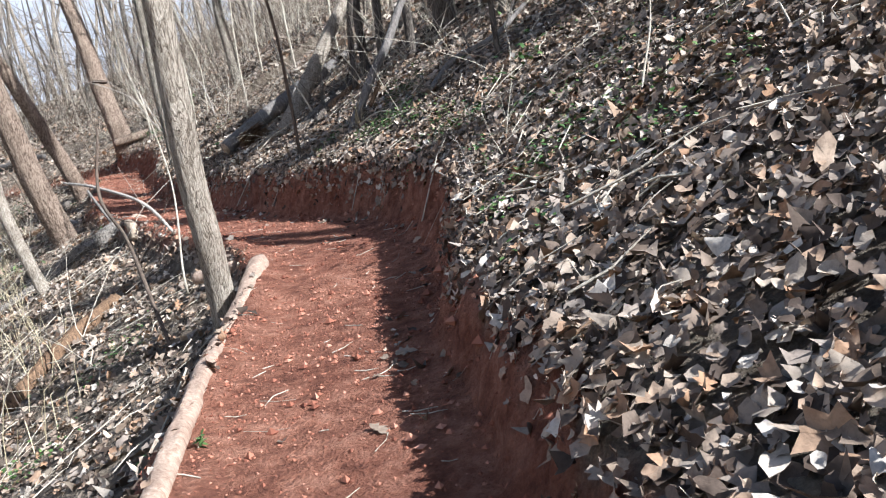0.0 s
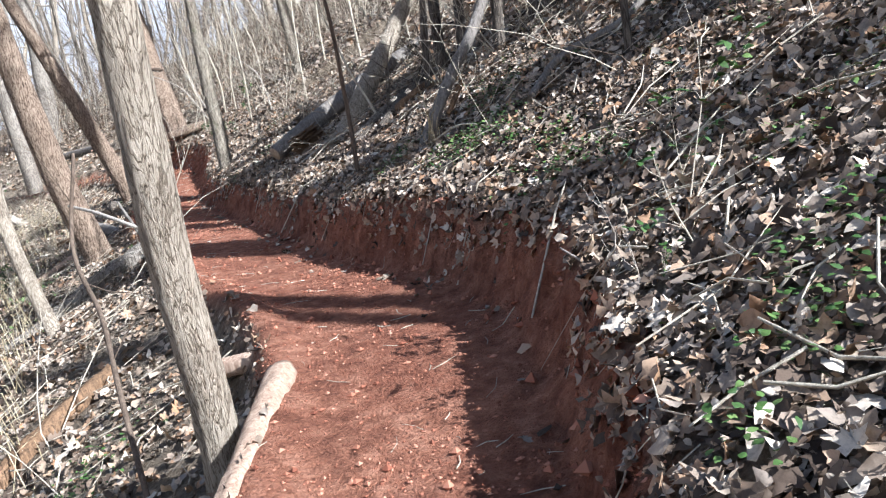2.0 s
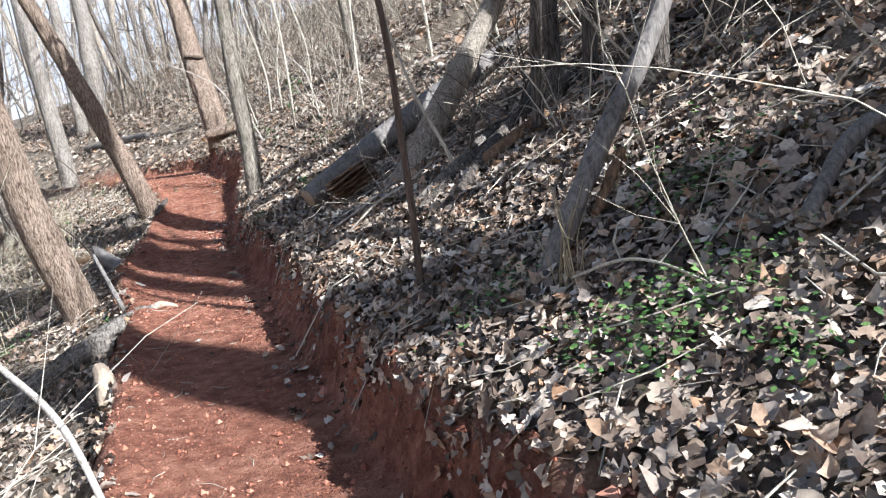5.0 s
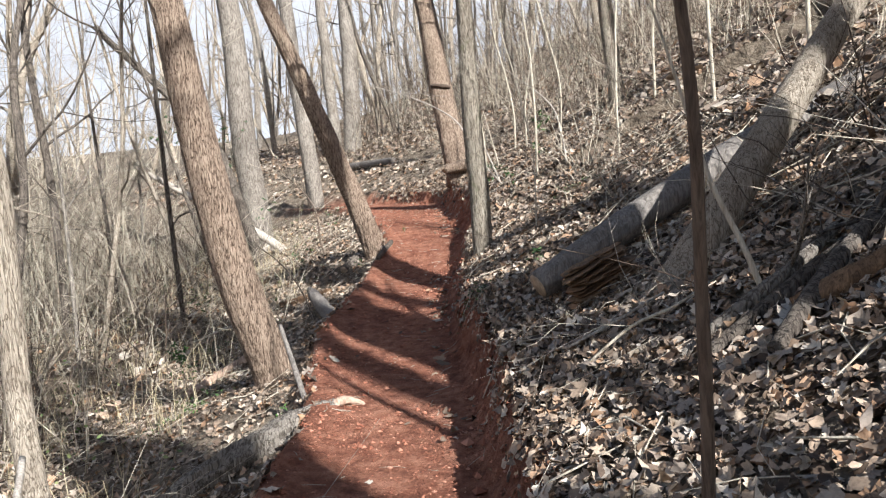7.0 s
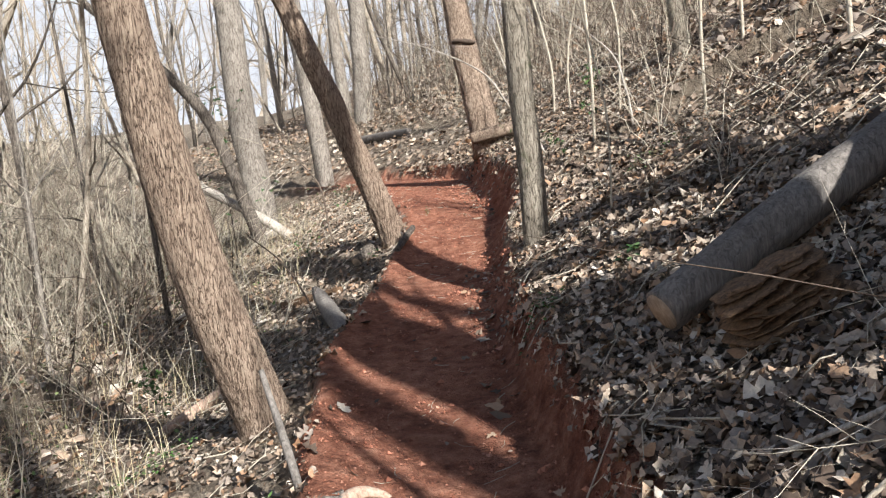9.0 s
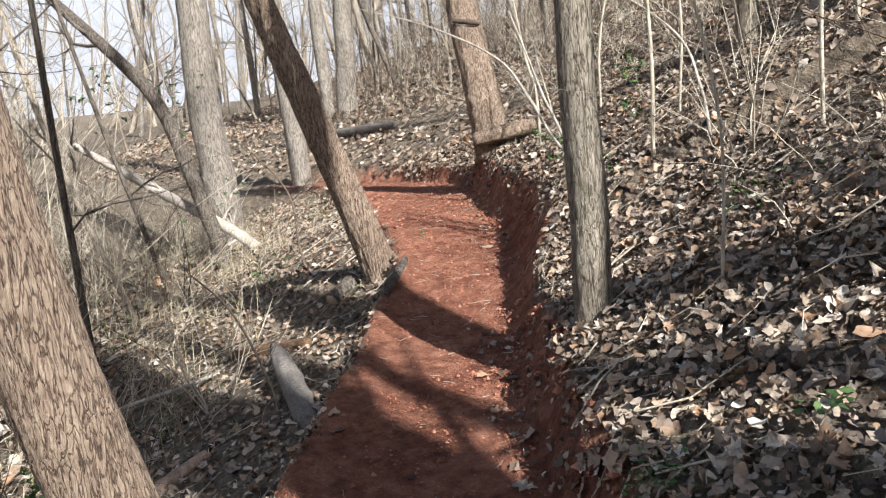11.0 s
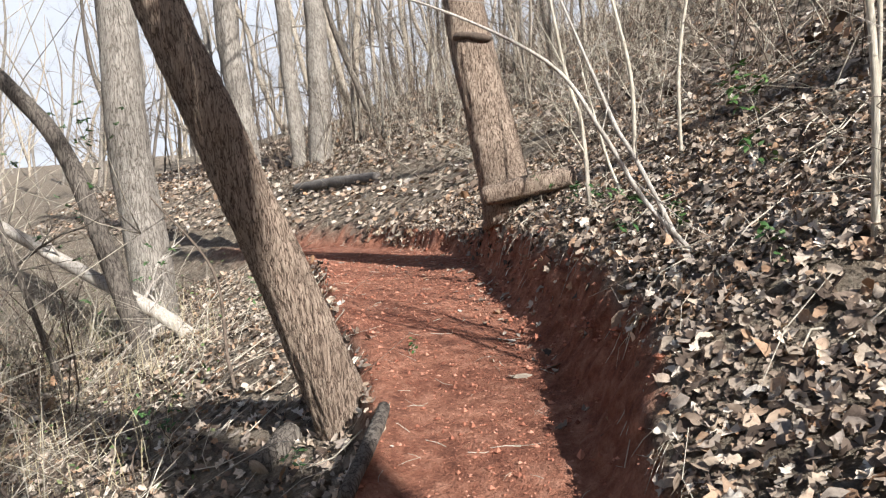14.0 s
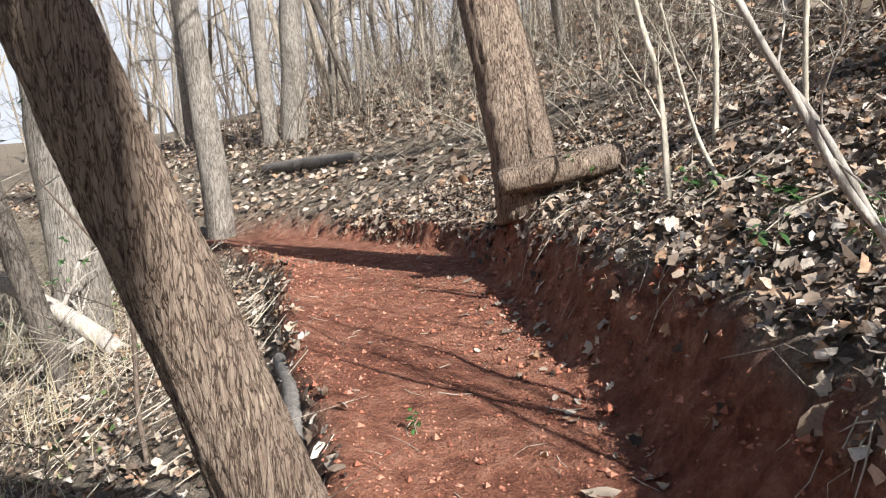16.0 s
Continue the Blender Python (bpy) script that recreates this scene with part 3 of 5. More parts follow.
def clear_of_path(x, y, side=2.2):
    d, hw, _ = trail_frame(np.array([x]), np.array([y]))
    return d[0] > side + hw[0] + 2.5 or d[0] < -(side + 2.6 + hw[0])


spots = []
gen = np.random.default_rng(11)


def sow(count, xlo, xhi, ylo, yhi, gap):
    tries = 0
    while count and tries < 6000:
        tries += 1
        x, y = gen.uniform(xlo, xhi), gen.uniform(ylo, yhi)
        if clear_of_path(x, y) and all((x - a) ** 2 + (y - b) ** 2 > gap * gap for a, b in spots):
            spots.append((x, y))
            count -= 1


sow(18, -16, -3.2, 12, 34, 1.6)
sow(62, -42, -8, 12, 66, 1.5)
sow(44, -20, 8, 27, 64, 1.5)
sow(90, -90, -16, 34, 120, 1.8)
sow(14, 5, 22, 18, 50, 2.0)
sow(40, -40, 14, 44, 110, 2.4)
sow(8, -14, -5, -2, 12, 2.0)
used = set()
for n, (x, y) in enumerate(spots):
    k = int(gen.integers(0, 6))
    m = Matrix.Translation((x, y, ground_at(x, y))) @ Matrix.Rotation(gen.uniform(0, 6.28), 4, "Z") @ Matrix.Rotation(gen.normal(0, 0.12), 4, "X")
    if k not in used:
        used.add(k)
        FOREST[k].matrix_basis = m
    else:
        copy_thing(FOREST[k], m @ Matrix.Scale(1, 4))

# thin young trees between the larger ones
THIN = []
for n in range(4):
    gen = np.random.default_rng(260 + n)
    h, r = gen.uniform(4.5, 8), gen.uniform(0.022, 0.05)
    tree = empty("young_tree", (0, 0, 0), "thin bare young tree in the brush", "tree", "young trees in the woods")
    lean = gen.normal(0, 0.7, 2)
    rows = smooth_path([(0, 0, -0.2, r * 1.1), (0, 0, 0.05, r), (lean[0] * 0.2, lean[1] * 0.35, h * 0.35, r * 0.85), (lean[0] * 0.8, lean[1] * 0.6, h * 0.7, r * 0.55), (lean[0], lean[1], h, 0.006)], 0.3)
    mat = (BARK_PALE, BARK_FAR, BARK_FAR_DARK, BARK_PALE)[n]
    part("trunk", quads_to_mesh("trunk", [tube(rows, 8)], mat), tree)
    for _ in range(4):
        i = int(len(rows) * gen.uniform(0.2, 0.9))
        ang = gen.uniform(0, 2 * np.pi)
        part("limb", quads_to_mesh("limb", branchy(gen, rows[i, :3], (np.cos(ang), np.sin(ang), gen.uniform(0.2, 0.9)), gen.uniform(1.2, 2.4), max(0.006, rows[i, 3] * 0.5), 2, 4, kids=(4, 7)), mat), tree)
    THIN.append(tree)
gen = np.random.default_rng(17)
placed = 0
while placed < 190:
    x, y = gen.uniform(-22, 4), gen.uniform(7, 42)
    d, hw, _ = trail_frame(np.array([x]), np.array([y]))
    if -d[0] - hw[0] > 2.6 or d[0] - hw[0] > 4:
        m = Matrix.Translation((x, y, ground_at(x, y))) @ Matrix.Rotation(gen.uniform(0, 6.28), 4, "Z") @ Matrix.Rotation(gen.normal(0, 0.1), 4, "X")
        if placed < 4:
            THIN[placed].matrix_basis = m
        else:
            copy_thing(THIN[placed % 4], m)
        placed += 1

# undergrowth: thin many-stemmed shrubs
SHRUBS = []
for n in range(6):
    gen = np.random.default_rng(300 + n)
    shrub = empty("bare_shrub", (0, 0, 0), "tangled leafless shrub of thin pale twigs" if n % 3 else "leafless shrub of thin dark twigs", "shrub", "undergrowth shrubs")
    for s in range(6):
        a = gen.uniform(0, 6.28)
        pcs = branchy(gen, (0.12 * np.cos(a), 0.12 * np.sin(a), -0.03), (0.5 * np.cos(a), 0.5 * np.sin(a), 1), gen.uniform(0.8, 2.1), gen.uniform(0.005, 0.011), 2, 4, kids=(2, 5), spread=0.7, wander=0.2)
        part("stem", quads_to_mesh("stem", pcs, TWIG if n % 3 else TWIG_DARK), shrub)
    SHRUBS.append(shrub)
gen = np.random.default_rng(13)
used = set()


def plant(x, y, s, k):
    m = Matrix.Translation((x, y, ground_at(x, y))) @ Matrix.Rotation(gen.uniform(0, 6.28), 4, "Z")
    if k not in used:
        used.add(k)
        SHRUBS[k].matrix_basis = m
    else:
        ob = copy_thing(SHRUBS[k], m)
        ob.scale = (s, s, s * gen.uniform(0.8, 1.3))


count = 0
while count < 150:
    x, y = gen.uniform(-16, -1.0), gen.uniform(5, 36)
    d, hw, _ = trail_frame(np.array([x]), np.array([y]))
    e = -d[0] - hw[0]
    if e > 1.3 and gen.random() < min(1, 0.1 + e / 6):
        plant(x, y, gen.uniform(0.6, 1.4), int(gen.integers(0, 6)))
        count += 1
count = 0
while count < 100:
    x, y = gen.uniform(-6, 9), gen.uniform(4, 34)
    d, hw, _ = trail_frame(np.array([x]), np.array([y]))
    e = d[0] - hw[0]
    if e > 1.5 and gen.random() < min(1, 0.2 + e / 6):
        plant(x, y, gen.uniform(0.5, 1.2), int(gen.integers(0, 6)))
        count += 1

# ---------------------------------------------------------------- fallen leaves


def leaf_template(kind, gen):
    """A dry leaf about 1 long: a lobed or oval outline round its middle, curled, folded and crumpled."""
    if kind == 0:      # lobed like an oak
        side = [(0.03, -0.52), (0.15, -0.38), (0.33, -0.27), (0.17, -0.12), (0.40, 0.08), (0.20, 0.20), (0.25, 0.40)]
        tip = [(0.0, 0.52)]
    elif kind == 1:    # star-lobed like a maple
        side = [(0.04, -0.5), (0.30, -0.36), (0.27, -0.14), (0.46, 0.06), (0.27, 0.14), (0.29, 0.36), (0.15, 0.33)]
        tip = [(0.0, 0.55)]
    elif kind == 2:    # oval
        side = [(0.03, -0.5), (0.17, -0.28), (0.25, -0.02), (0.20, 0.26)]
        tip = [(0.0, 0.52)]
    else:              # torn scrap
        side = [(0.10, -0.3), (0.28, -0.12), (0.20, 0.16)]
        tip = [(0.02, 0.34)]
    out = np.array(side + tip + [(-a, b) for a, b in side[::-1]])
    out = out * gen.uniform(0.68, 1.18, (len(out), 1)) + gen.normal(0, 0.025, out.shape)
    p = np.vstack([[(0.0, 0.0)], out])
    curl = gen.uniform(0.9, 2.2) if gen.random() < 0.35 else gen.uniform(-0.7, 0.9)
    cup, fold, twist = gen.uniform(-0.5, 0.9), gen.uniform(-0.2, 0.45), gen.uniform(-0.9, 0.9)
    z = curl * p[:, 1] ** 2 + cup * p[:, 0] ** 2 + fold * np.abs(p[:, 0]) + twist * p[:, 0] * p[:, 1] + gen.normal(0, 0.06, len(p))
    v = np.c_[p[:, 0] * (1 - 0.25 * abs(fold)), p[:, 1] * (1 - 0.15 * abs(curl)), z - z.mean()]
    n = len(out)
    k = np.arange(n)
    return v, np.stack([np.zeros(n, int), 1 + k, 1 + (k + 1) % n], -1)


TEMPLATES = [leaf_template((0, 2, 3, 1, 0, 3, 2, 3)[n % 8], np.random.default_rng(400 + n)) for n in range(32)]


def flat_template(gen):
    ang = np.linspace(0, 6.283, 6, endpoint=False)
    rad = gen.uniform(0.3, 0.55, 6)
    v = np.stack([rad * np.cos(ang), rad * np.sin(ang) * 0.8, gen.normal(0, 0.09, 6)], -1)
    return v, np.array([(0, 1, 2), (0, 2, 3), (0, 3, 4), (0, 4, 5)])


SCRAPS = [leaf_template(3, np.random.default_rng(470 + n)) for n in range(8)]
FLAT_TEMPLATES = [flat_template(np.random.default_rng(450 + n)) for n in range(10)]


def turn_matrices(gen, n, normal, tilt):
    up = normal + gen.normal(0, 1, (n, 3)) * tilt[:, None]
    up /= np.linalg.norm(up, axis=1)[:, None]
    h = gen.normal(0, 1, (n, 3))
    u = h - up * (h * up).sum(1)[:, None]
    u /= np.linalg.norm(u, axis=1)[:, None]
    return np.stack([u, np.cross(up, u), up], -1)


def normals_at(x, y):
    e = 0.06
    zx = (terrain(x + e, y)[0] - terrain(x - e, y)[0]) / (2 * e)
    zy = (terrain(x, y + e)[0] - terrain(x, y - e)[0]) / (2 * e)
    n = np.stack([-zx, -zy, np.ones_like(zx)], -1)
    return n / np.linalg.norm(n, axis=1)[:, None]


def scatter(gen, x, y, size, lift, tilt, templates=TEMPLATES):
    z, _, _, _ = terrain(x, y)
    mats = turn_matrices(gen, len(x), normals_at(x, y), tilt)
    pos = np.stack([x, y, z + lift], -1)
    pick = gen.integers(0, len(templates), len(x))
    vs, fs, off = [], [], 0
    for k, (tv, tf) in enumerate(templates):
        m = pick == k
        c = int(m.sum())
        if not c:
            continue
        v = np.einsum("nij,vj->nvi", mats[m], tv) * size[m][:, None, None] + pos[m][:, None]
        vs.append(v.reshape(-1, 3))
        fs.append((tf[None] + (np.arange(c) * len(tv))[:, None, None]).reshape(-1, 3) + off)
        off += c * len(tv)
    return np.vstack(vs), np.vstack(fs)


def litter(name, seed, n, xlo, xhi, ylo, yhi, size, keep, label, lift=0.045, tilt=0.42, templates=TEMPLATES):
    gen = np.random.default_rng(seed)
    x, y = gen.uniform(xlo, xhi, n), gen.uniform(ylo, yhi, n)
    _, clay, d, hw = terrain(x, y)
    m = keep(gen, d, hw, clay, x, y)
    x, y = x[m], y[m]
    s = gen.uniform(*size, len(x)) * np.where(gen.random(len(x)) < 0.12, 1.35, 1)
    v, f = scatter(gen, x, y, s, gen.uniform(0.004, lift, len(x)), np.full(len(x), tilt), templates)
    return tagged(new(name, mesh_of(name, v, f, LITTER, True)), label, "fallen leaves", kind="stuff")


def on_right(gen, d, hw, clay, x, y):
    e = d - hw
    start = bank_width(y) - 0.17 + 0.22 * fbm(x * 3, y * 3, 0 * x + 8, 2)
    return (e > start) & (e < 4.2) & (gen.random(len(d)) < np.clip((e - start) / 0.14, 0, 1) * np.where(e < 1.7, 1.0, 0.6))


def on_left(gen, d, hw, clay, x, y):
    e = -d - hw
    return (e > -0.08) & (e < 4.0) & (gen.random(len(d)) < np.clip((e + 0.08) / 0.18, 0, 1) * np.clip(1.2 - e / 6, 0.45, 0.95))


def at_foot(gen, d, hw, clay, x, y):
    e = d - hw
    clump = np.clip(vnoise(x * 1.6, y * 1.6, 0 * x + 4) * 3 - 1.1, 0, 1)
    return (e > -0.42) & (e < bank_width(y) + 0.02) & (gen.random(len(d)) < 0.8 * clump * np.clip((e + 0.42) / 0.4, 0, 1))


def beyond(gen, d, hw, clay, x, y):
    return ((d - hw) > 2.6) | ((-d - hw) > 2.8)


litter("leaf_litter", 31, 112000, -1.0, 6.6, 0.2, 12.0, (0.03, 0.105), on_right, "deep litter of dry tan and grey-brown leaves on the upper bank", 0.05, 0.30)
litter("leaf_litter", 35, 16000, -18.0, -1.0, 23.0, 40.0, (0.09, 0.16), on_right, "leaf litter on the far slope above the trail", 0.10, 0.3, FLAT_TEMPLATES)
litter("leaf_litter", 34, 116000, -7.0, 5.5, 12.0, 24.0, (0.035, 0.11), on_right, "deep litter of dry tan and grey-brown leaves on the upper bank", 0.05, 0.30)
litter("leaf_litter", 32, 84000, -7.0, 3.2, 0.5, 24.0, (0.035, 0.10), on_left, "scattered dry leaves and duff on the lower slope", 0.04, 0.34)
litter("leaf_litter", 33, 72000, -20, 12, 4.0, 40.0, (0.10, 0.17), beyond, "dry leaf litter across the woodland floor", 0.13, 0.3, FLAT_TEMPLATES)
litter("leaf_litter", 37, 60000, -1.5, 5.4, 1.5, 20.0, (0.015, 0.04), on_right, "broken scraps of dry leaf between whole ones", 0.05, 0.5, SCRAPS)
litter("leaf_litter", 36, 16000, -4.0, 4.6, 1.5, 22.0, (0.04, 0.085), at_foot, "dry leaves gathered at the foot of the cut bank", 0.02, 0.3)


def on_trail(gen, d, hw, clay, x, y):
    near_bank = np.clip((d / hw - 0.15) / 0.6, 0, 1)
    return (np.abs(d) < hw + 0.12) & (gen.random(len(d)) < 0.12 + 0.75 * near_bank**1.5)


# single leaves lying on the bare clay
gen = np.random.default_rng(51)
lx, ly = gen.uniform(-3.5, 4.6, 2600), gen.uniform(2.0, 22.0, 2600)
_, _, ld, lhw = terrain(lx, ly)
m = on_trail(gen, ld, lhw, None, lx, ly)
lx, ly = lx[m][:290], ly[m][:290]
lz = terrain(lx, ly)[0]
mats = turn_matrices(gen, len(lx), normals_at(lx, ly), np.full(len(lx), 0.16))
leaf_meshes = [mesh_of("fallen_leaf", v * (1, 1, 0.6), f, LEAF_ONE, True) for v, f in TEMPLATES[:12]]
for n in range(len(lx)):
    ob = new("fallen_leaf", leaf_meshes[n % 12])
    s = float(gen.uniform(0.05, 0.15) * (0.6 if gen.random() < 0.4 else 1.0))
    ob.parent = ground
    ob.matrix_basis = Matrix.Translation((lx[n], ly[n], lz[n] + 0.012)) @ Matrix(mats[n].tolist()).to_4x4() @ Matrix.Scale(s, 4)

# ---------------------------------------------------------------- fallen wood


def wood(name, path, mat, label, category="log", relief=0.006, pitch=0.03, sides=24, step=0.03, seed=1, end_mat=None, twigs=0, group=""):
    """A piece of wood along world rows (x, y, z, r), with ends of their own and side twigs."""
    p = np.asarray(path, float)
    base = p[0, :3].copy()
    thing = empty(name, base, label, category, group)
    loc = p.copy()
    loc[:, :3] -= base
    rows = smooth_path(loc, step)
    ln = np.linspace(0, 1, len(rows))
    rows[:, :3] += 0.25 * rows[:, 3:4] * np.stack([fbm(ln * 5 + seed, 0 * ln + k, 0 * ln, 2) for k in range(3)], -1) * np.minimum(1, 8 * ln * (1 - ln))[:, None]
    part("wood", quads_to_mesh("wood", [tube(rows, sides, bark_relief(relief, pitch, seed * 1.9, 0.2, 0.12))], mat), thing)
    if end_mat is not None:
        for i, j in ((0, 1), (-1, -2)):
            out = rows[i, :3] - rows[j, :3]
            out /= np.linalg.norm(out)
            disc = [(*(rows[i, :3] - out * 0.01), rows[i, 3] * 0.93), (*(rows[i, :3] + out * 0.006), rows[i, 3] * 0.9)]
            part("sawn_end", quads_to_mesh("sawn_end", [tube(disc, 20)], end_mat), thing, "pale sawn end")
    gen = np.random.default_rng(seed)
    for _ in range(twigs):
        i = int(gen.integers(len(rows) // 4, len(rows)))
        i = min(i, len(rows) - 1)
        d = gen.normal(0, 1, 3) + (0, 0, 0.5)
        for piece in branchy(gen, rows[i, :3], d, gen.uniform(0.3, 1.0), max(rows[i, 3] * 0.35, 0.003), 1, 4):
            part("twig", quads_to_mesh("twig", [piece], mat), thing)
    return thing


def lying(pts, sink=0.0):
    """Rows (x, y, height above ground, r) set on the ground."""
    return [(x, y, ground_at(x, y) + h - sink, r) for x, y, h, r in pts]


wood("edging_log", lying([(2.60, 1.2, -0.005, 0.03), (2.63, 2.2, -0.005, 0.034), (2.66, 3.1, -0.018, 0.04), (2.73, 4.1, -0.02, 0.05), (2.84, 5.07, -0.012, 0.066)]), TAN_WOOD, "pale barkless log bedded along the trail's outer edge", relief=0.008, sides=28, seed=3, end_mat=CUT_WOOD)
wood("short_log", [(2.34, 5.72, 0.10, 0.045), (2.62, 5.62, 0.125, 0.05), (2.95, 5.52, 0.135, 0.045)], TAN_WOOD, "short grey log lying across the trail edge", relief=0.005, seed=5)
wood("fallen_log", [(2.33, 11.45, 1.15, 0.09), (2.9, 11.86, 1.48, 0.105), (3.6, 12.36, 1.86, 0.115), (4.4, 12.9, 2.24, 0.115), (5.4, 13.6, 2.66, 0.11)], GREY_WOOD, "grey barkless fallen log with a slanted sawn end on the bank", relief=0.006, sides=44, seed=7, end_mat=CUT_WOOD)


def rotten_chunk(place, along, length, radius, layers, seed):
    """A rotted log whose rings have split into ragged, weathered slabs lying one over another."""
    gen = np.random.default_rng(seed)
    thing = empty("rotten_stump", place, "crumbling layered orange-brown rotten log beside the fallen log", "stump")
    a = np.array(along, float)
    a /= np.linalg.norm(a)
    side = np.cross((0, 0, 1), a)
    side /= np.linalg.norm(side)
    up = np.cross(a, side)
    for k in range(layers):
        h = -radius + 2 * radius * (k + 0.5) / layers
        half = math.sqrt(max(radius**2 - h**2, 0.0009)) * gen.uniform(0.75, 1.1)
        t = np.linspace(-0.5, 0.5, 14) * length * gen.uniform(0.75, 1.1) + gen.normal(0, 0.04) * length
        wob = np.cumsum(gen.normal(0, 0.007, 14))
        rows = np.c_[t[:, None] * a + (gen.normal(0, 0.015) + wob)[:, None] * side, half * gen.uniform(0.7, 1.08, 14) * np.minimum(1, 0.55 + 5 * (0.5 - np.abs(np.linspace(-0.5, 0.5, 14))))]
        v, f = tube(rows, 18, bark_relief(0.03, 0.016, k * 3.1 + seed, 0.8))
        lift = v @ up
        v = v + ((0.62 * radius / layers / half - 1) * lift)[:, None] * up + up * (h + 0.006 * np.sin(9 * (v @ a) + k)[:, None])
        part("wood_layer", quads_to_mesh("wood_layer", [(v, f)], ROT_WOOD), thing)
    return thing


rotten_chunk((2.76, 11.2, ground_at(2.76, 11.2) + 0.10), (0.80, 0.38, 0.40), 0.42, 0.14, 17, 91)
wood("short_log", [(-0.76, 20.1, 2.05, 0.085), (-0.42, 20.13, 2.10, 0.095), (0.06, 20.23, 2.17, 0.09)], BARK_BROWN, "short bark-covered log jutting from the bank at a tree's foot", relief=0.008, sides=32, seed=11, end_mat=CUT_WOOD)
wood("fallen_branch", [(-4.15, 21.22, 0.28, 0.095), (-4.6, 21.14, 0.66, 0.092), (-5.06, 21.05, 1.05, 0.085), (-6.04, 20.83, 1.71, 0.075), (-7.3, 20.6, 2.55, 0.05)], DEAD_WOOD, "long bleached barkless branch fallen against the brush", "branch", 0.004, 0.03, 24, 0.05, 13, None, 7)
wood("split_log", [(-0.46, 14.30, 0.42, 0.075), (-0.85, 14.85, 0.50, 0.085), (-1.16, 15.25, 0.60, 0.07), (-1.30, 15.42, 0.66, 0.035)], GREY_WOOD, "weathered split log end leaning on the trail's edge", relief=0.010, sides=28, seed=15)
wood("buttress_root", [(0.98, 11.12, 0.44, 0.05), (0.85, 10.98, 0.40, 0.09), (0.55, 10.85, 0.27, 0.105), (0.25, 10.65, 0.13, 0.085), (0.0, 10.45, -0.02, 0.06), (-0.3, 10.3, -0.16, 0.04), (-0.6, 10.1, -0.3, 0.03)], BARK_FAR, "twisted hollow grey root log at a tree's foot", "root", 0.034, 0.035, 48, 0.02, 17)
wood("broken_root", [(0.92, 10.95, 0.40, 0.035), (1.0, 11.1, 0.49, 0.03), (1.10, 11.18, 0.46, 0.022), (1.16, 11.2, 0.40, 0.012)], TAN_WOOD, "freshly broken pale root end", "root", 0.008, 0.02, 20, 0.012, 18)
wood("leaning_pole", [(0.78, 11.12, 0.30, 0.022), (0.58, 11.33, 0.64, 0.02), (0.42, 11.47, 0.95, 0.013)], GREY_WOOD, "broken pale stick leaning against a trunk", "stick", 0.002, 0.02, 12, 0.03, 19)
wood("broken_stump", lying([(1.36, 9.1, -0.03, 0.055), (1.32, 9.2, 0.10, 0.05), (1.26, 9.28, 0.2, 0.03)]), CUT_WOOD, "chopped pale stub of wood at the trail edge", "stump", 0.014, 0.02, 24, 0.012, 21)
wood("long_stick", [(0.9, 8.6, 1.02, 0.012), (1.31, 8.13, 0.90, 0.014), (1.77, 7.74, 0.66, 0.015), (2.05, 7.45, 0.28, 0.014)], DEAD_WOOD, "long pale stick propped at the trail's outer edge", "stick", 0.001, 0.02, 10, 0.06, 23)
wood("rotting_log", lying([(1.5, 7.0, 0.02, 0.06), (1.15, 6.55, 0.03, 0.065), (0.8, 6.0, 0.03, 0.06)]), ROT_WOOD, "split rotting log lying on the lower slope", relief=0.02, sides=28, seed=25)
wood("edge_pole", lying([(-0.48, 15.75, 0.02, 0.03), (-0.52, 16.2, 0.03, 0.034), (-0.58, 16.55, 0.03, 0.03)]), BARK_FAR_DARK, "dark pole bedded along the trail edge", relief=0.004, sides=16, seed=27)
wood("edge_pole", lying([(-1.12, 17.3, 0.02, 0.035), (-1.42, 17.95, 0.03, 0.04), (-1.78, 18.6, 0.03, 0.036)]), GREY_WOOD, "grey pole holding the trail's outer edge", relief=0.004, sides=16, seed=28)
wood("sawn_log", [(-2.30, 18.9, 1.02, 0.065), (-2.1, 18.3, 0.78, 0.065), (-1.75, 17.6, 0.58, 0.06)], BARK_FAR_DARK, "dark log with a sawn end behind a leaning tree", relief=0.006, sides=24, seed=29, end_mat=CUT_WOOD)
wood("short_log", lying([(-1.28, 16.95, 0.03, 0.075), (-1.38, 16.7, 0.03, 0.075)]), BARK_FAR_DARK, "short round log tucked against a tree's foot", relief=0.006, sides=24, seed=31, end_mat=CUT_WOOD)
wood("rotting_log", lying([(-1.25, 15.9, 0.02, 0.05), (-1.7, 16.15, 0.02, 0.055), (-2.2, 16.3, 0.01, 0.05)]), ROT_WOOD, "mossy rotting log among leaves on the lower slope", relief=0.015, sides=24, seed=33)
wood("fallen_pole", lying([(-1.88, 13.45, 0.04, 0.045), (-1.62, 13.9, 0.05, 0.05), (-1.3, 14.4, 0.04, 0.04)]), TAN_WOOD, "barkless tan pole on the lower slope", relief=0.003, sides=16, seed=35)
wood("fallen_pole", lying([(3.3, 9.6, 0.03, 0.03), (3.8, 9.9, 0.05, 0.035), (4.5, 10.3, 0.05, 0.03)]), BARK_FAR_DARK, "weathered pole lying on leaf litter", relief=0.003, sides=12, seed=37)
wood("fallen_pole", lying([(-4.3, 27.2, 0.05, 0.10), (-5.4, 27.9, 0.10, 0.12), (-6.6, 28.6, 0.08, 0.10)]), GREY_WOOD, "old log lying on the far slope", relief=0.008, sides=16, seed=39)
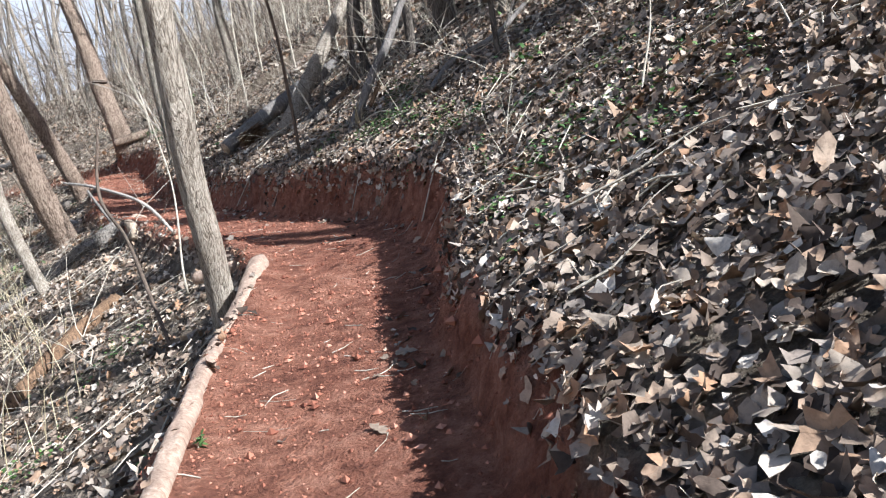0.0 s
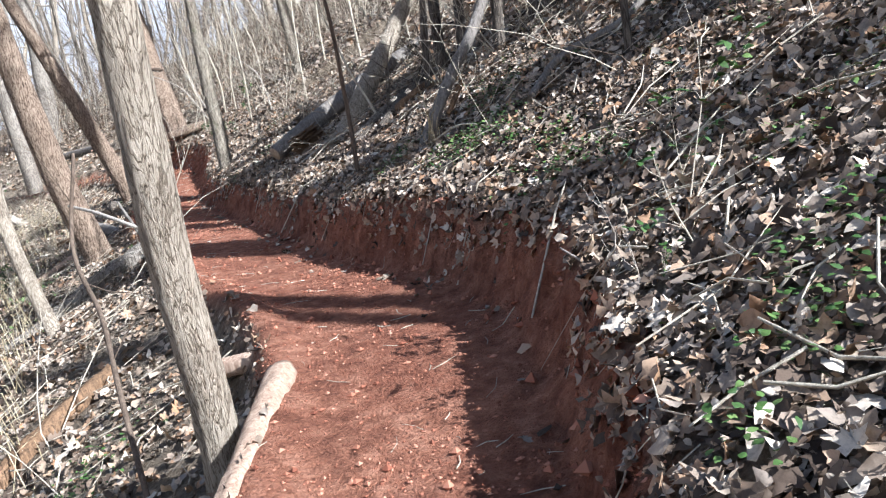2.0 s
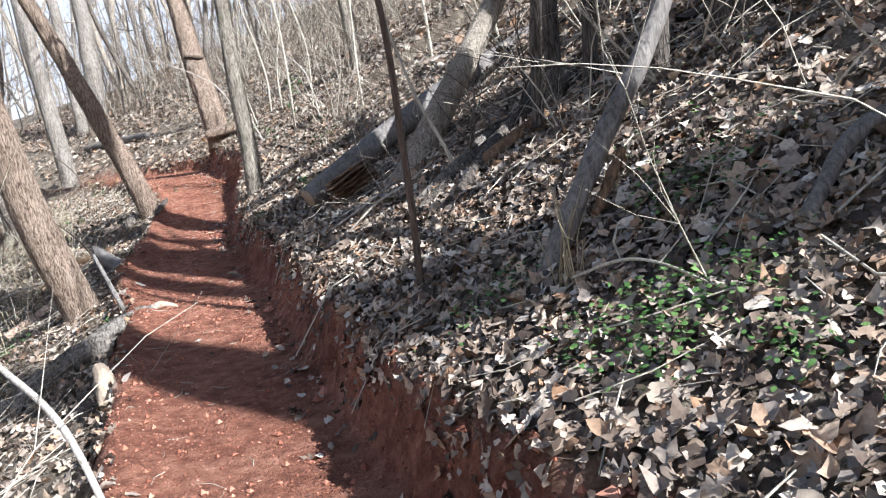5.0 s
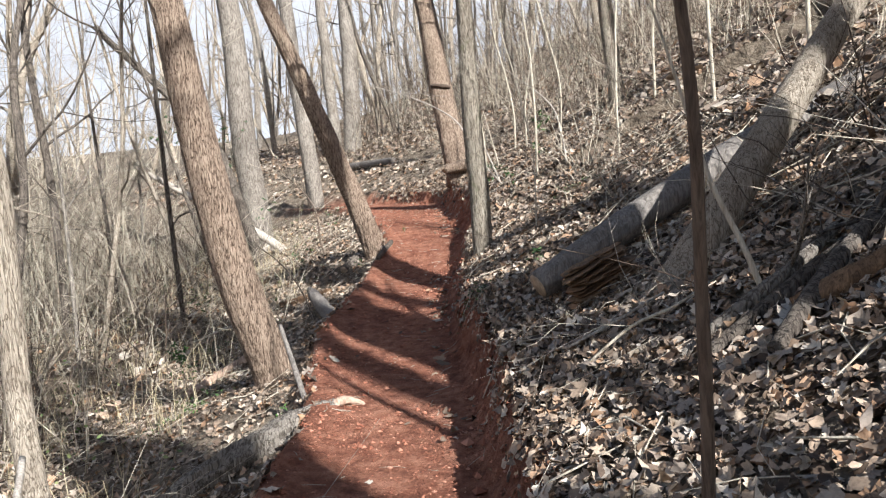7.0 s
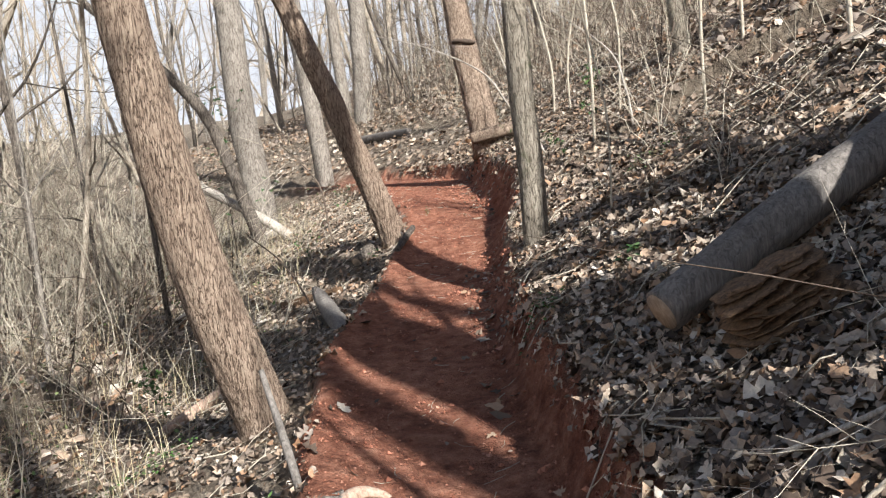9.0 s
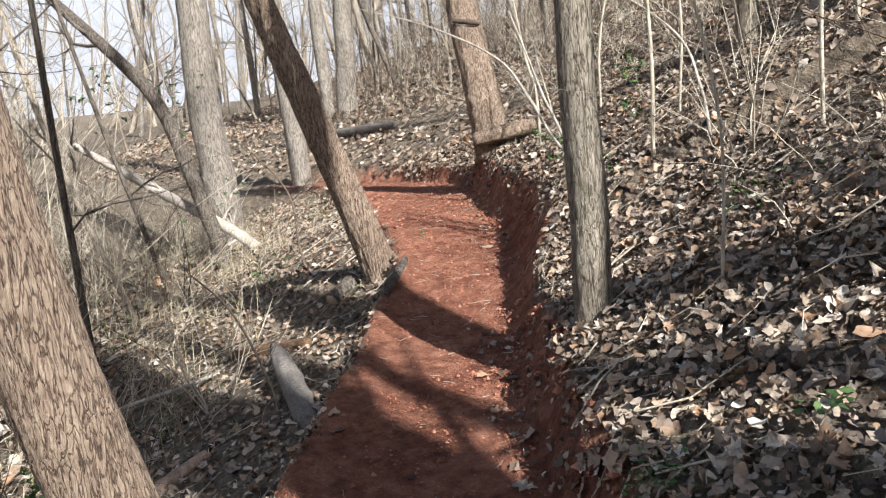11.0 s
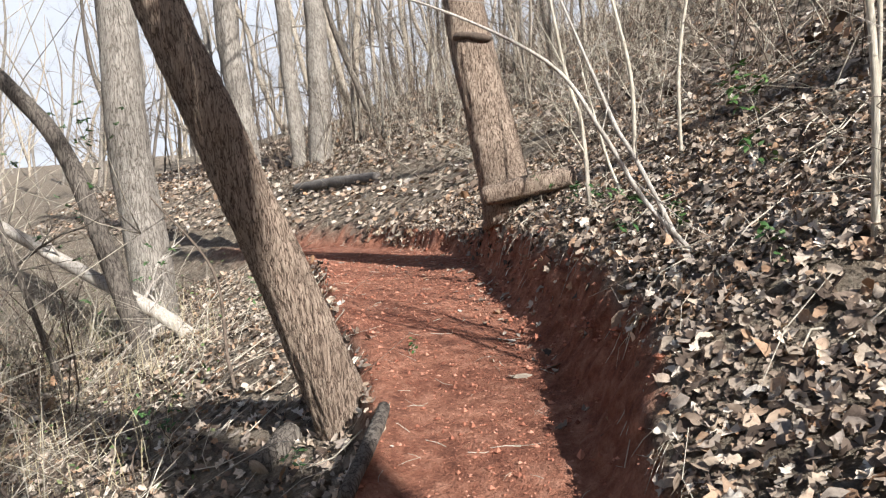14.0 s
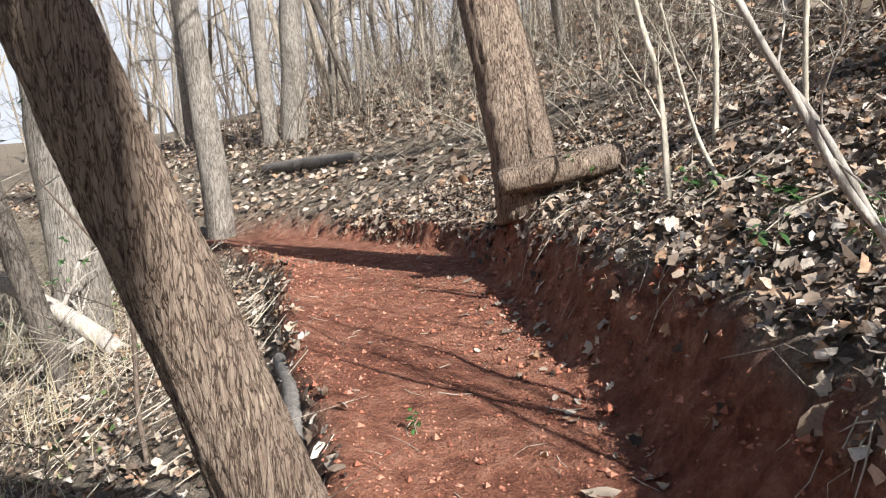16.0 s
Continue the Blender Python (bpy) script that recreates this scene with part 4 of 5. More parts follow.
wood("fallen_branch", lying([(4.5, 6.95, 0.05, 0.022), (4.8, 7.15, 0.07, 0.028), (5.2, 7.1, 0.06, 0.026), (5.6, 7.3, 0.08, 0.018)]), GREY_WOOD, "weathered branch lying on leaf litter uphill", "branch", 0.003, 0.02, 14, 0.03, 61, None, 4)
wood("fallen_branch", lying([(3.55, 9.35, 0.05, 0.03), (3.8, 9.75, 0.07, 0.035), (4.1, 10.2, 0.08, 0.03), (4.3, 10.7, 0.1, 0.02)]), BARK_FAR_DARK, "dark rotting branch half buried in leaves", "branch", 0.006, 0.02, 16, 0.03, 62, None, 2)
wood("rotting_log", lying([(3.66, 9.66, 0.02, 0.035), (3.8, 9.64, 0.03, 0.05), (3.98, 9.64, 0.03, 0.052), (4.2, 9.7, 0.02, 0.045)]), ROT_WOOD, "short dark rotting log sunk in leaf litter", relief=0.018, sides=24, seed=63)
wood("fallen_branch", lying([(3.22, 9.72, 0.03, 0.02), (3.45, 9.82, 0.05, 0.028), (3.65, 9.92, 0.07, 0.03), (3.9, 10.15, 0.09, 0.022)]), BARK_FAR, "broken branch with peeling bark on the leaves", "branch", 0.006, 0.02, 16, 0.025, 64, None, 3)
wood("thin_stem", [(3.6, 9.93, 1.20, 0.014), (3.5, 9.95, 1.5, 0.013), (3.38, 10.0, 1.8, 0.011), (3.28, 10.05, 2.2, 0.008), (3.1, 10.0, 2.9, 0.004)], TWIG, "thin grey stem leaning before the fallen log", "sapling", 0.0006, 0.02, 10, 0.04, 65, None, 2)
wood("long_stick", lying([(2.66, 10.36, 0.05, 0.007), (2.9, 10.33, 0.08, 0.008), (3.15, 10.36, 0.10, 0.006)]), DEAD_WOOD, "pale stick lying on leaf litter", "stick", 0.0006, 0.02, 8, 0.04, 66, None, 2)
wood("long_stick", lying([(2.8, 10.05, 0.05, 0.006), (3.0, 10.12, 0.09, 0.008), (3.2, 10.1, 0.10, 0.007), (3.42, 10.22, 0.10, 0.004)]), TWIG, "forked stick lying on leaf litter", "stick", 0.0006, 0.02, 8, 0.04, 67, None, 5)
wood("bank_twig", lying([(3.86, 7.4, 0.06, 0.005), (4.0, 7.25, 0.10, 0.006), (4.1, 7.12, 0.09, 0.005), (4.2, 6.9, 0.05, 0.003)]), TWIG, "arching bramble stem over green weeds", "twig", 0.0004, 0.02, 8, 0.03, 68, None, 2)
wood("bent_branch", lying([(-2.3, 16.1, 0.02, 0.014), (-2.45, 15.75, 0.18, 0.016), (-2.75, 15.6, 0.26, 0.016), (-3.3, 15.75, 0.2, 0.012)]), DEAD_WOOD, "crooked bleached branch on the lower slope", "branch", 0.001, 0.02, 10, 0.04, 41, None, 3)
wood("crooked_sapling", [(2.22, 4.95, -0.25, 0.013), (2.08, 5.34, 0.19, 0.013), (1.96, 5.69, 0.49, 0.012), (1.78, 6.05, 0.81, 0.012), (1.85, 6.2, 1.3, 0.008)], TWIG_DARK, "crooked dark sapling below the trail edge", "sapling", 0.001, 0.02, 10, 0.05, 43, None, 3)
wood("thin_stem", [(2.29, 5.6, 0.02, 0.008), (2.29, 5.63, 0.2, 0.008), (2.3, 6.0, 0.8, 0.006), (2.2, 6.2, 1.5, 0.004)], TWIG, "thin bare stem at the trail edge", "sapling", 0.0005, 0.02, 8, 0.06, 46, None, 2)
wood("thin_stem", [(-2.25, 17.95, 0.30, 0.016), (-2.28, 18.06, 0.74, 0.015), (-2.44, 18.26, 1.02, 0.014), (-2.68, 18.57, 1.67, 0.011), (-3.3, 18.75, 2.3, 0.006)], TWIG_DARK, "dark forked stem in the brush", "sapling", 0.001, 0.02, 10, 0.06, 47, None, 4)
wood("thin_stem", [(-0.85, 14.75, 0.15, 0.010), (-1.2, 15.0, 0.7, 0.009), (-1.61, 15.34, 1.0, 0.008), (-2.0, 15.48, 1.25, 0.006)], TWIG_DARK, "dark bent stem below the trail", "sapling", 0.0005, 0.02, 8, 0.06, 48, None, 4)
wood("arching_sapling", [(1.08, 17.12, 1.50, 0.013), (0.98, 17.1, 1.66, 0.013), (0.72, 17.05, 1.99, 0.012), (0.53, 17.02, 2.36, 0.011), (0.30, 16.98, 2.72, 0.009), (-0.24, 16.86, 3.05, 0.006), (-0.9, 16.8, 3.3, 0.003)], DEAD_WOOD, "pale arching sapling growing from the bank", "sapling", 0.0006, 0.02, 10, 0.05, 49, None, 5)
wood("arching_sapling", [(0.92, 17.17, 1.62, 0.013), (0.83, 17.19, 1.86, 0.013), (0.67, 17.29, 2.23, 0.012), (0.59, 17.39, 2.38, 0.012), (0.5, 17.49, 2.63, 0.01), (0.3, 17.6, 3.2, 0.006)], DEAD_WOOD, "pale leaning sapling growing from the bank", "sapling", 0.0006, 0.02, 10, 0.05, 50, None, 4)
wood("forked_sapling", [(0.29, 18.83, 1.78, 0.02), (0.29, 18.83, 2.0, 0.018), (0.27, 18.88, 2.53, 0.016), (0.18, 18.89, 2.93, 0.013), (0.05, 18.9, 3.9, 0.006)], TWIG, "bare forked sapling on the bank", "sapling", 0.001, 0.02, 10, 0.05, 51, None, 6)
wood("thin_stem", [(0.60, 18.66, 1.85, 0.012), (0.54, 18.68, 1.98, 0.012), (0.43, 18.89, 2.29, 0.01), (0.3, 18.9, 2.9, 0.006)], TWIG, "thin bare stem on the bank", "sapling", 0.0005, 0.02, 8, 0.05, 52, None, 4)
wood("arching_sapling", [(1.95, 16.0, 1.95, 0.012), (1.9, 16.1, 2.3, 0.011), (1.75, 16.3, 2.7, 0.009), (1.2, 16.5, 3.2, 0.005)], DEAD_WOOD, "pale arching sapling on the upper slope", "sapling", 0.0006, 0.02, 8, 0.05, 53, None, 5)
wood("bank_twig", [(4.22, 4.02, 0.30, 0.007), (4.16, 4.1, 0.36, 0.007), (4.09, 4.35, 0.46, 0.006), (4.0, 4.6, 0.55, 0.003)], DEAD_WOOD, "bleached twig hanging over the cut bank", "twig", 0.0004, 0.02, 8, 0.03, 54, None, 2)
wood("bank_twig", [(4.75, 2.9, 0.55, 0.006), (4.68, 3.1, 0.7, 0.005), (4.85, 3.27, 1.05, 0.004), (4.9, 3.3, 1.3, 0.002)], TWIG, "thin curving bramble stem on the bank", "twig", 0.0004, 0.02, 8, 0.03, 55, None, 2)

# bracket fungus ringing the old tree, a part of it
pts = []
for a in np.linspace(-2.75, -0.55, 24):
    r = 0.20 + 0.02 * math.sin(a * 3)
    pts.append((r * math.cos(a), r * math.sin(a), 0.05 * math.sin(a * 2) + 0.012 * math.sin(a * 7), (0.085 + 0.02 * math.sin(a * 5)) * math.sin((a + 2.9) / 2.5 * math.pi) + 0.006))
fv, ff = tube(pts, 16, bark_relief(0.012, 0.03, 4.4))
fung = part("bracket_fungus", quads_to_mesh("bracket_fungus", [(fv * (1, 1, 0.5), ff)], FUNGUS), E_TREE, "dark shelf of bracket fungus")
fung.location = (-0.25, 0.27, 1.74)

# orange rot on the leaning snag stays as a patch of its own wood beside it
wood("bark_slab", [(4.03, 7.73, 1.16, 0.012), (4.12, 7.78, 1.29, 0.018), (4.19, 7.83, 1.39, 0.01)], ROT_WOOD, "strip of orange rotten bark hanging on a dead snag", "bark", 0.012, 0.02, 16, 0.012, 57)

# ---------------------------------------------------------------- small plants


def oval_leaf(gen, length, width):
    t = np.array([0, 0.3, 0.62, 1.0])
    w = np.array([0.02, 0.5, 0.42, 0.0]) * width
    bend = gen.uniform(-0.35, 0.1)
    v = [(s * b, a * length, bend * a * a * length + 0.12 * b) for a, b in zip(t, w) for s in (-1, 1)]
    f = [(0, 1, 3), (0, 3, 2), (2, 3, 5), (2, 5, 4), (4, 5, 7)]
    return np.array(v), np.array(f)


def leafy_sprig(name, place, height, lean, leaves, size, mat, label, seed, stem_mat=TWIG):
    gen = np.random.default_rng(seed)
    thing = empty(name, place, label, "plant", "green plants on the bank")
    pieces = branchy(gen, (0, 0, -0.03), (lean[0], lean[1], 1), height, 0.0035, 1, 5, kids=(4, 7), spread=0.8)
    for piece in pieces:
        part("stem", quads_to_mesh("stem", [piece], stem_mat), thing)
    pts = np.vstack([v[10:] for v, _ in pieces])
    vs, fs, off = [], [], 0
    for _ in range(leaves):
        p = pts[gen.integers(0, len(pts))]
        v, f = oval_leaf(gen, size * gen.uniform(0.6, 1.2), size * gen.uniform(0.35, 0.55))
        m = np.array(Euler((gen.uniform(-0.7, 0.7), gen.uniform(-0.6, 0.6), gen.uniform(0, 6.28))).to_matrix())
        vs.append(v @ m.T + p)
        fs.append(f + off)
        off += len(v)
    part("foliage", mesh_of("foliage", np.vstack(vs), np.vstack(fs), mat, False), thing, "small green leaves")
    return thing


SPRIGS = [((4.36, 4.28), 0.85, (0.1, 0.0), 46, 0.05, GREEN), ((4.30, 4.05), 0.35, (-0.2, 0), 30, 0.04, GREEN_DULL), ((4.45, 4.5), 0.4, (0.1, 0.1), 26, 0.04, GREEN_DULL),
          ((4.18, 4.0), 0.14, (-0.3, 0), 20, 0.025, GREEN), ((1.40, 18.2), 0.55, (0, 0), 60, 0.07, GREEN), ((1.32, 17.75), 0.3, (0, 0), 26, 0.07, GREEN_DULL), ((0.42, 18.4), 0.25, (0, 0), 40, 0.05, GREEN_DULL),
          ((0.62, 17.7), 0.3, (-0.1, -0.1), 50, 0.06, GREEN_DULL), ((0.85, 17.5), 0.22, (0, 0), 34, 0.06, GREEN), ((0.15, 19.1), 0.2, (0, 0), 36, 0.05, GREEN_DULL), ((-0.25, 20.15), 0.3, (0, 0), 40, 0.04, GREEN),
          ((1.2, 16.3), 0.2, (0, 0), 24, 0.05, GREEN_DULL), ((2.1, 12.6), 0.22, (0, 0), 26, 0.05, GREEN_DULL), ((-1.75, 13.4), 0.5, (0, 0), 90, 0.05, GREEN), ((-2.1, 13.8), 0.6, (0, 0), 90, 0.05, GREEN),
          ((-3.6, 16.6), 0.5, (0, 0), 60, 0.05, GREEN), ((-2.9, 19.6), 0.5, (0, 0), 60, 0.05, GREEN_DULL), ((-0.72, 17.55), 0.12, (0, 0), 18, 0.04, GREEN), ((-1.05, 16.55), 0.15, (0, 0), 24, 0.04, GREEN_DULL),
          ((0.5, 11.2), 0.2, (0, 0), 26, 0.035, GREEN), ((2.5, 2.5), 0.08, (0, 0), 16, 0.03, GREEN), ((2.7, 2.4), 0.07, (0, 0), 14, 0.03, GREEN), ((-2.2, 17.1), 0.6, (0, 0), 70, 0.04, GREEN_DULL)]
for n, ((x, y), h, lean, leaves, size, mat) in enumerate(SPRIGS):
    leafy_sprig("leafy_seedling", (x, y, ground_at(x, y)), h, lean, leaves, size, mat, "small evergreen seedling with bright green leaves" if mat is GREEN else "trailing evergreen with dull green leaves", 500 + n)

# vines with evergreen leaves up the bent tree and its neighbours
for n, (x, y, z0, z1, dx) in enumerate([(-5.2, 20.7, 0.4, 2.6, -0.55), (-5.4, 20.75, 1.6, 3.2, -0.4), (-6.0, 20.7, 2.4, 3.6, -0.5)]):
    vine = leafy_sprig("ivy_vine", (x, y, z0), z1 - z0, (dx / (z1 - z0), 0), 110, 0.07, GREEN_DULL, "evergreen vine climbing a bent tree", 560 + n)

# low chickweed mats
gen = np.random.default_rng(61)
vs, fs, off = [], [], 0
WEEDS = [(gen.uniform(3.9, 6.4), gen.uniform(2.4, 8.5), gen.uniform(0.05, 0.16), int(gen.integers(8, 24))) for _ in range(55)]
for cx, cy, r, n in WEEDS + [(3.92, 7.0, 0.2, 190), (4.2, 6.9, 0.2, 170), (4.0, 6.75, 0.15, 120), (4.35, 7.6, 0.25, 120), (4.6, 3.3, 0.25, 100), (4.35, 5.6, 0.2, 160), (4.9, 4.3, 0.4, 90), (4.4, 6.1, 0.16, 120), (4.25, 6.5, 0.12, 90),
                      (4.45, 2.6, 0.25, 90), (4.25, 3.3, 0.2, 120), (5.2, 3.6, 0.5, 70), (3.6, 7.7, 0.2, 120), (4.4, 7.6, 0.3, 180), (2.2, 14.8, 0.3, 100), (1.6, 12.6, 0.15, 100), (-1.3, 12.6, 0.4, 200), (-2.6, 15.4, 0.5, 240), (1.7, 5.6, 0.35, 160), (1.4, 4.4, 0.3, 140)]:
    x, y = cx + gen.normal(0, r * 0.55, n), cy + gen.normal(0, r * 0.55, n)
    z = terrain(x, y)[0] + gen.uniform(0.03, 0.11, n)
    for k in range(n):
        v, f = oval_leaf(gen, gen.uniform(0.014, 0.03), gen.uniform(0.014, 0.024))
        m = np.array(Euler((gen.uniform(-0.5, 0.5), gen.uniform(-0.5, 0.5), gen.uniform(0, 6.28))).to_matrix())
        vs.append(v @ m.T + (x[k], y[k], z[k]))
        fs.append(f + off)
        off += len(v)
tagged(new("chickweed", mesh_of("chickweed", np.vstack(vs), np.vstack(fs), GREEN, False)), "mats of bright green chickweed among dry leaves", "weeds", kind="stuff")


def blades(name, seed, spots, mat, label, length, thick):
    gen = np.random.default_rng(seed)
    pieces = []
    heights = terrain(*np.array(spots).T)[0]
    for (x, y), z in zip(spots, heights):
        a, ln = gen.uniform(0, 6.28), gen.uniform(*length)
        d = np.array([math.cos(a), math.sin(a), 0]) * gen.uniform(0.2, 0.9)
        top = np.array([x, y, z]) + d * ln * 0.6 + (0, 0, ln * gen.uniform(0.4, 0.95))
        mid = np.array([x, y, z]) + d * ln * 0.2 + (0, 0, ln * 0.5)
        pieces.append(tube([(x, y, z - 0.01, thick), (*mid, thick * 0.8), (*top, thick * 0.3)], 3, cap=False))
    return tagged(new(name, quads_to_mesh(name, pieces, mat)), label, "dry grass", kind="stuff")


gen = np.random.default_rng(71)
spots = [(3.86 + gen.normal(0, 0.04), 7.47 + gen.normal(0, 0.04)) for _ in range(16)]
gx, gy = gen.uniform(-9, 2, 6500), gen.uniform(4, 27, 6500)
keep = trail_frame(gx, gy)[0] < -1.9
spots += list(zip(gx[keep], gy[keep]))
blades("dry_grass", 72, spots, DRY_GRASS, "thin dry grass and bramble stems on the lower slope", (0.15, 0.7), 0.0034)

# ---------------------------------------------------------------- litter of twigs, roots and clods
gen = np.random.default_rng(81)
pieces = []
x, y = gen.uniform(-5, 6, 5200), gen.uniform(1.5, 23, 5200)
_, _, d, hw = terrain(x, y)
keep = (np.abs(d) < 4.0) & (gen.random(len(x)) < np.where(np.abs(d) < hw, 0.55, 0.5))
x, y, d, hw = x[keep], y[keep], d[keep], hw[keep]
on_clay = np.abs(d) < hw + 0.15
ln = np.where(on_clay, gen.uniform(0.03, 0.16, len(x)), gen.uniform(0.08, 0.55, len(x)))
ang = gen.uniform(0, 6.28, len(x))
rows = []
for s in (-0.5, 0.0, 0.5):
    px, py = x + np.cos(ang + 0.4 * s) * ln * s, y + np.sin(ang + 0.4 * s) * ln * s
    rows.append(np.stack([px, py, terrain(px, py)[0] + np.where(on_clay, 0.003, gen.uniform(0.03, 0.075, len(x)))], -1))
rad = np.where(on_clay, gen.uniform(0.0008, 0.0028, len(x)), gen.uniform(0.0015, 0.0055, len(x)))
for k in range(len(x)):
    pieces.append(tube([(*rows[0][k], rad[k]), (*rows[1][k], rad[k]), (*rows[2][k], rad[k] * 0.5)], 4, cap=False))
tagged(new("twig_litter", quads_to_mesh("twig_litter", pieces, TWIG)), "thin broken twigs strewn over clay and leaves", "twigs", kind="stuff")

# long arching bramble stems
def brambles(name, seed, count, side, mat, label):
    gen = np.random.default_rng(seed)
    pieces = []
    while len(pieces) < count:
        x, y = gen.uniform(-9, 8), gen.uniform(5, 30)
        d, hw, _ = trail_frame(np.array([x]), np.array([y]))
        e = side * d[0] - hw[0]
        if e < (1.0 if side < 0 else 1.2) or e > 7 or gen.random() > 0.25 + 0.75 * float(vnoise(x * 0.6, y * 0.6, seed)):
            continue
        a, ln, rise = gen.uniform(0, 6.28), gen.uniform(0.6, 2.4), gen.uniform(0.15, 1.0)
        t = np.linspace(0, 1, 8)
        px = x + np.cos(a) * ln * t * gen.uniform(0.3, 0.9) + np.cumsum(gen.normal(0, 0.03, 8))
        py = y + np.sin(a) * ln * t * gen.uniform(0.3, 0.9) + np.cumsum(gen.normal(0, 0.03, 8))
        pz = ground_at(x, y) - 0.02 + ln * rise * (t - gen.uniform(0.2, 0.6) * t * t)
        r = gen.uniform(0.002, 0.0055)
        pieces.append(tube(np.stack([px, py, pz, r * (1 - 0.7 * t)], -1), 3, cap=False))
        if gen.random() < 0.6:
            i = int(gen.integers(2, 6))
            q = np.linspace(0, 1, 4)
            b = a + gen.uniform(-1.2, 1.2)
            pieces.append(tube(np.stack([px[i] + np.cos(b) * 0.5 * ln * q, py[i] + np.sin(b) * 0.5 * ln * q, pz[i] + 0.35 * ln * q * gen.uniform(0.2, 1), r * 0.6 * (1 - 0.7 * q)], -1), 3, cap=False))
    return tagged(new(name, quads_to_mesh(name, pieces, mat)), label, "brush", kind="stuff")


brambles("bramble_stems", 101, 1300, -1, TWIG, "tangle of pale bare bramble stems on the lower slope")
brambles("bramble_stems", 102, 500, -1, TWIG_DARK, "tangle of dark bare bramble stems on the lower slope")
brambles("bramble_stems", 103, 1000, 1, TWIG, "thin bare stems rising from leaf litter uphill")
brambles("bramble_stems", 104, 900, 1, TWIG_DARK, "thin dark stems rising from leaf litter uphill")


def thicket(name, seed, count, area, side, near, tall, radius, mat, label):
    """Tall thin stems with side twigs, standing close together."""
    gen = np.random.default_rng(seed)
    pieces = []
    gx, gy = gen.uniform(area[0], area[1], count * 5), gen.uniform(area[2], area[3], count * 5)
    gz, _, d, hw = terrain(gx, gy)
    keep = (side * d - hw > near) & (gen.random(len(gx)) < 0.2 + 0.8 * vnoise(gx * 0.45, gy * 0.45, 0 * gx + seed))
    for x, y, z in list(zip(gx[keep], gy[keep], gz[keep]))[:count]:
        h, r, t = gen.uniform(*tall), gen.uniform(*radius), np.linspace(0, 1, 7)
        lean, bend = gen.normal(0, 0.22, 2), gen.normal(0, 0.35, 2)
        wob = np.cumsum(gen.normal(0, 0.028 * h, (7, 2)), 0) * t[:, None]
        xy = np.array([x, y]) + h * (lean * t[:, None] + bend * (t**2)[:, None]) + wob
        pz = z - 0.03 + h * t * (1 - 0.25 * t * np.linalg.norm(bend))
        pieces.append(tube(np.c_[xy, pz, r * (1 - 0.75 * t)], 3, cap=False))
        q = np.linspace(0, 1, 5)
        for _ in range(int(gen.integers(2, 5))):
            i = int(gen.integers(1, 6))
            a, ln = gen.uniform(0, 6.28), h * gen.uniform(0.15, 0.4)
            kink = np.cumsum(gen.normal(0, 0.06 * ln, (5, 3)), 0) * q[:, None]
            arm = np.c_[xy[i, 0] + np.cos(a) * ln * q * 0.8, xy[i, 1] + np.sin(a) * ln * q * 0.8, pz[i] + ln * gen.uniform(0.1, 1.0) * q] + kink
            pieces.append(tube(np.c_[arm, r * 0.55 * (1 - 0.7 * q)], 3, cap=False))
    return tagged(new(name, quads_to_mesh(name, pieces, mat)), label, "brush", kind="stuff")


thicket("woodland_thicket", 111, 620, (-14, 0, 8, 30), -1, 3.0, (1.2, 3.2), (0.004, 0.010), TWIG, "dense pale leafless thicket on the lower slope")
thicket("woodland_thicket", 112, 260, (-14, 0, 8, 30), -1, 2.6, (1.0, 3.0), (0.004, 0.011), TWIG_DARK, "dense dark leafless thicket on the lower slope")
thicket("woodland_thicket", 113, 2900, (-34, 4, 20, 62), -1, 4.0, (2.5, 8.5), (0.007, 0.02), TWIG, "hazy pale brush filling the far woods")
thicket("woodland_thicket", 114, 800, (-34, 4, 22, 62), -1, 4.0, (2.5, 7.0), (0.007, 0.02), TWIG_DARK, "dark stems filling the far woods")
thicket("woodland_thicket", 115, 1100, (-8, 10, 8, 40), 1, 3.2, (0.8, 2.6), (0.004, 0.009), TWIG, "pale leafless brush on the hillside above the trail")

thicket("woodland_thicket", 116, 1500, (-10, 9, 17, 46), 1, 2.0, (0.8, 3.4), (0.004, 0.011), TWIG_DARK, "dark leafless brush on the hillside above the trail")
thicket("woodland_thicket", 117, 700, (-40, -14, 16, 90), -1, 14.0, (3.0, 9.0), (0.012, 0.03), TWIG, "pale brush on the far side of the valley")

# honeysuckle leaves through the brush on the lower slope
gen = np.random.default_rng(121)
hx, hy = gen.uniform(-11, 2.4, 16000), gen.uniform(4, 27, 16000)
hz, _, hd, hhw = terrain(hx, hy)
keep = (-hd - hhw > 0.9) & (gen.random(len(hx)) < np.clip(vnoise(hx * 0.8, hy * 0.8, 0 * hx + 6) * 2.6 - 1.0, 0.03, 1))
hx, hy, hz = hx[keep], hy[keep], hz[keep] + gen.uniform(0.02, 1, int(keep.sum())) ** 2 * 0.8
hv, hf = oval_leaf(gen, 1.0, 0.6)
hm = turn_matrices(gen, len(hx), np.tile((0.0, 0.0, 1.0), (len(hx), 1)), np.full(len(hx), 0.6))
hv = np.einsum("nij,vj->nvi", hm, hv) * gen.uniform(0.025, 0.055, len(hx))[:, None, None] + np.stack([hx, hy, hz], -1)[:, None]
hf = (hf[None] + (np.arange(len(hx)) * 8)[:, None, None]).reshape(-1, 3)
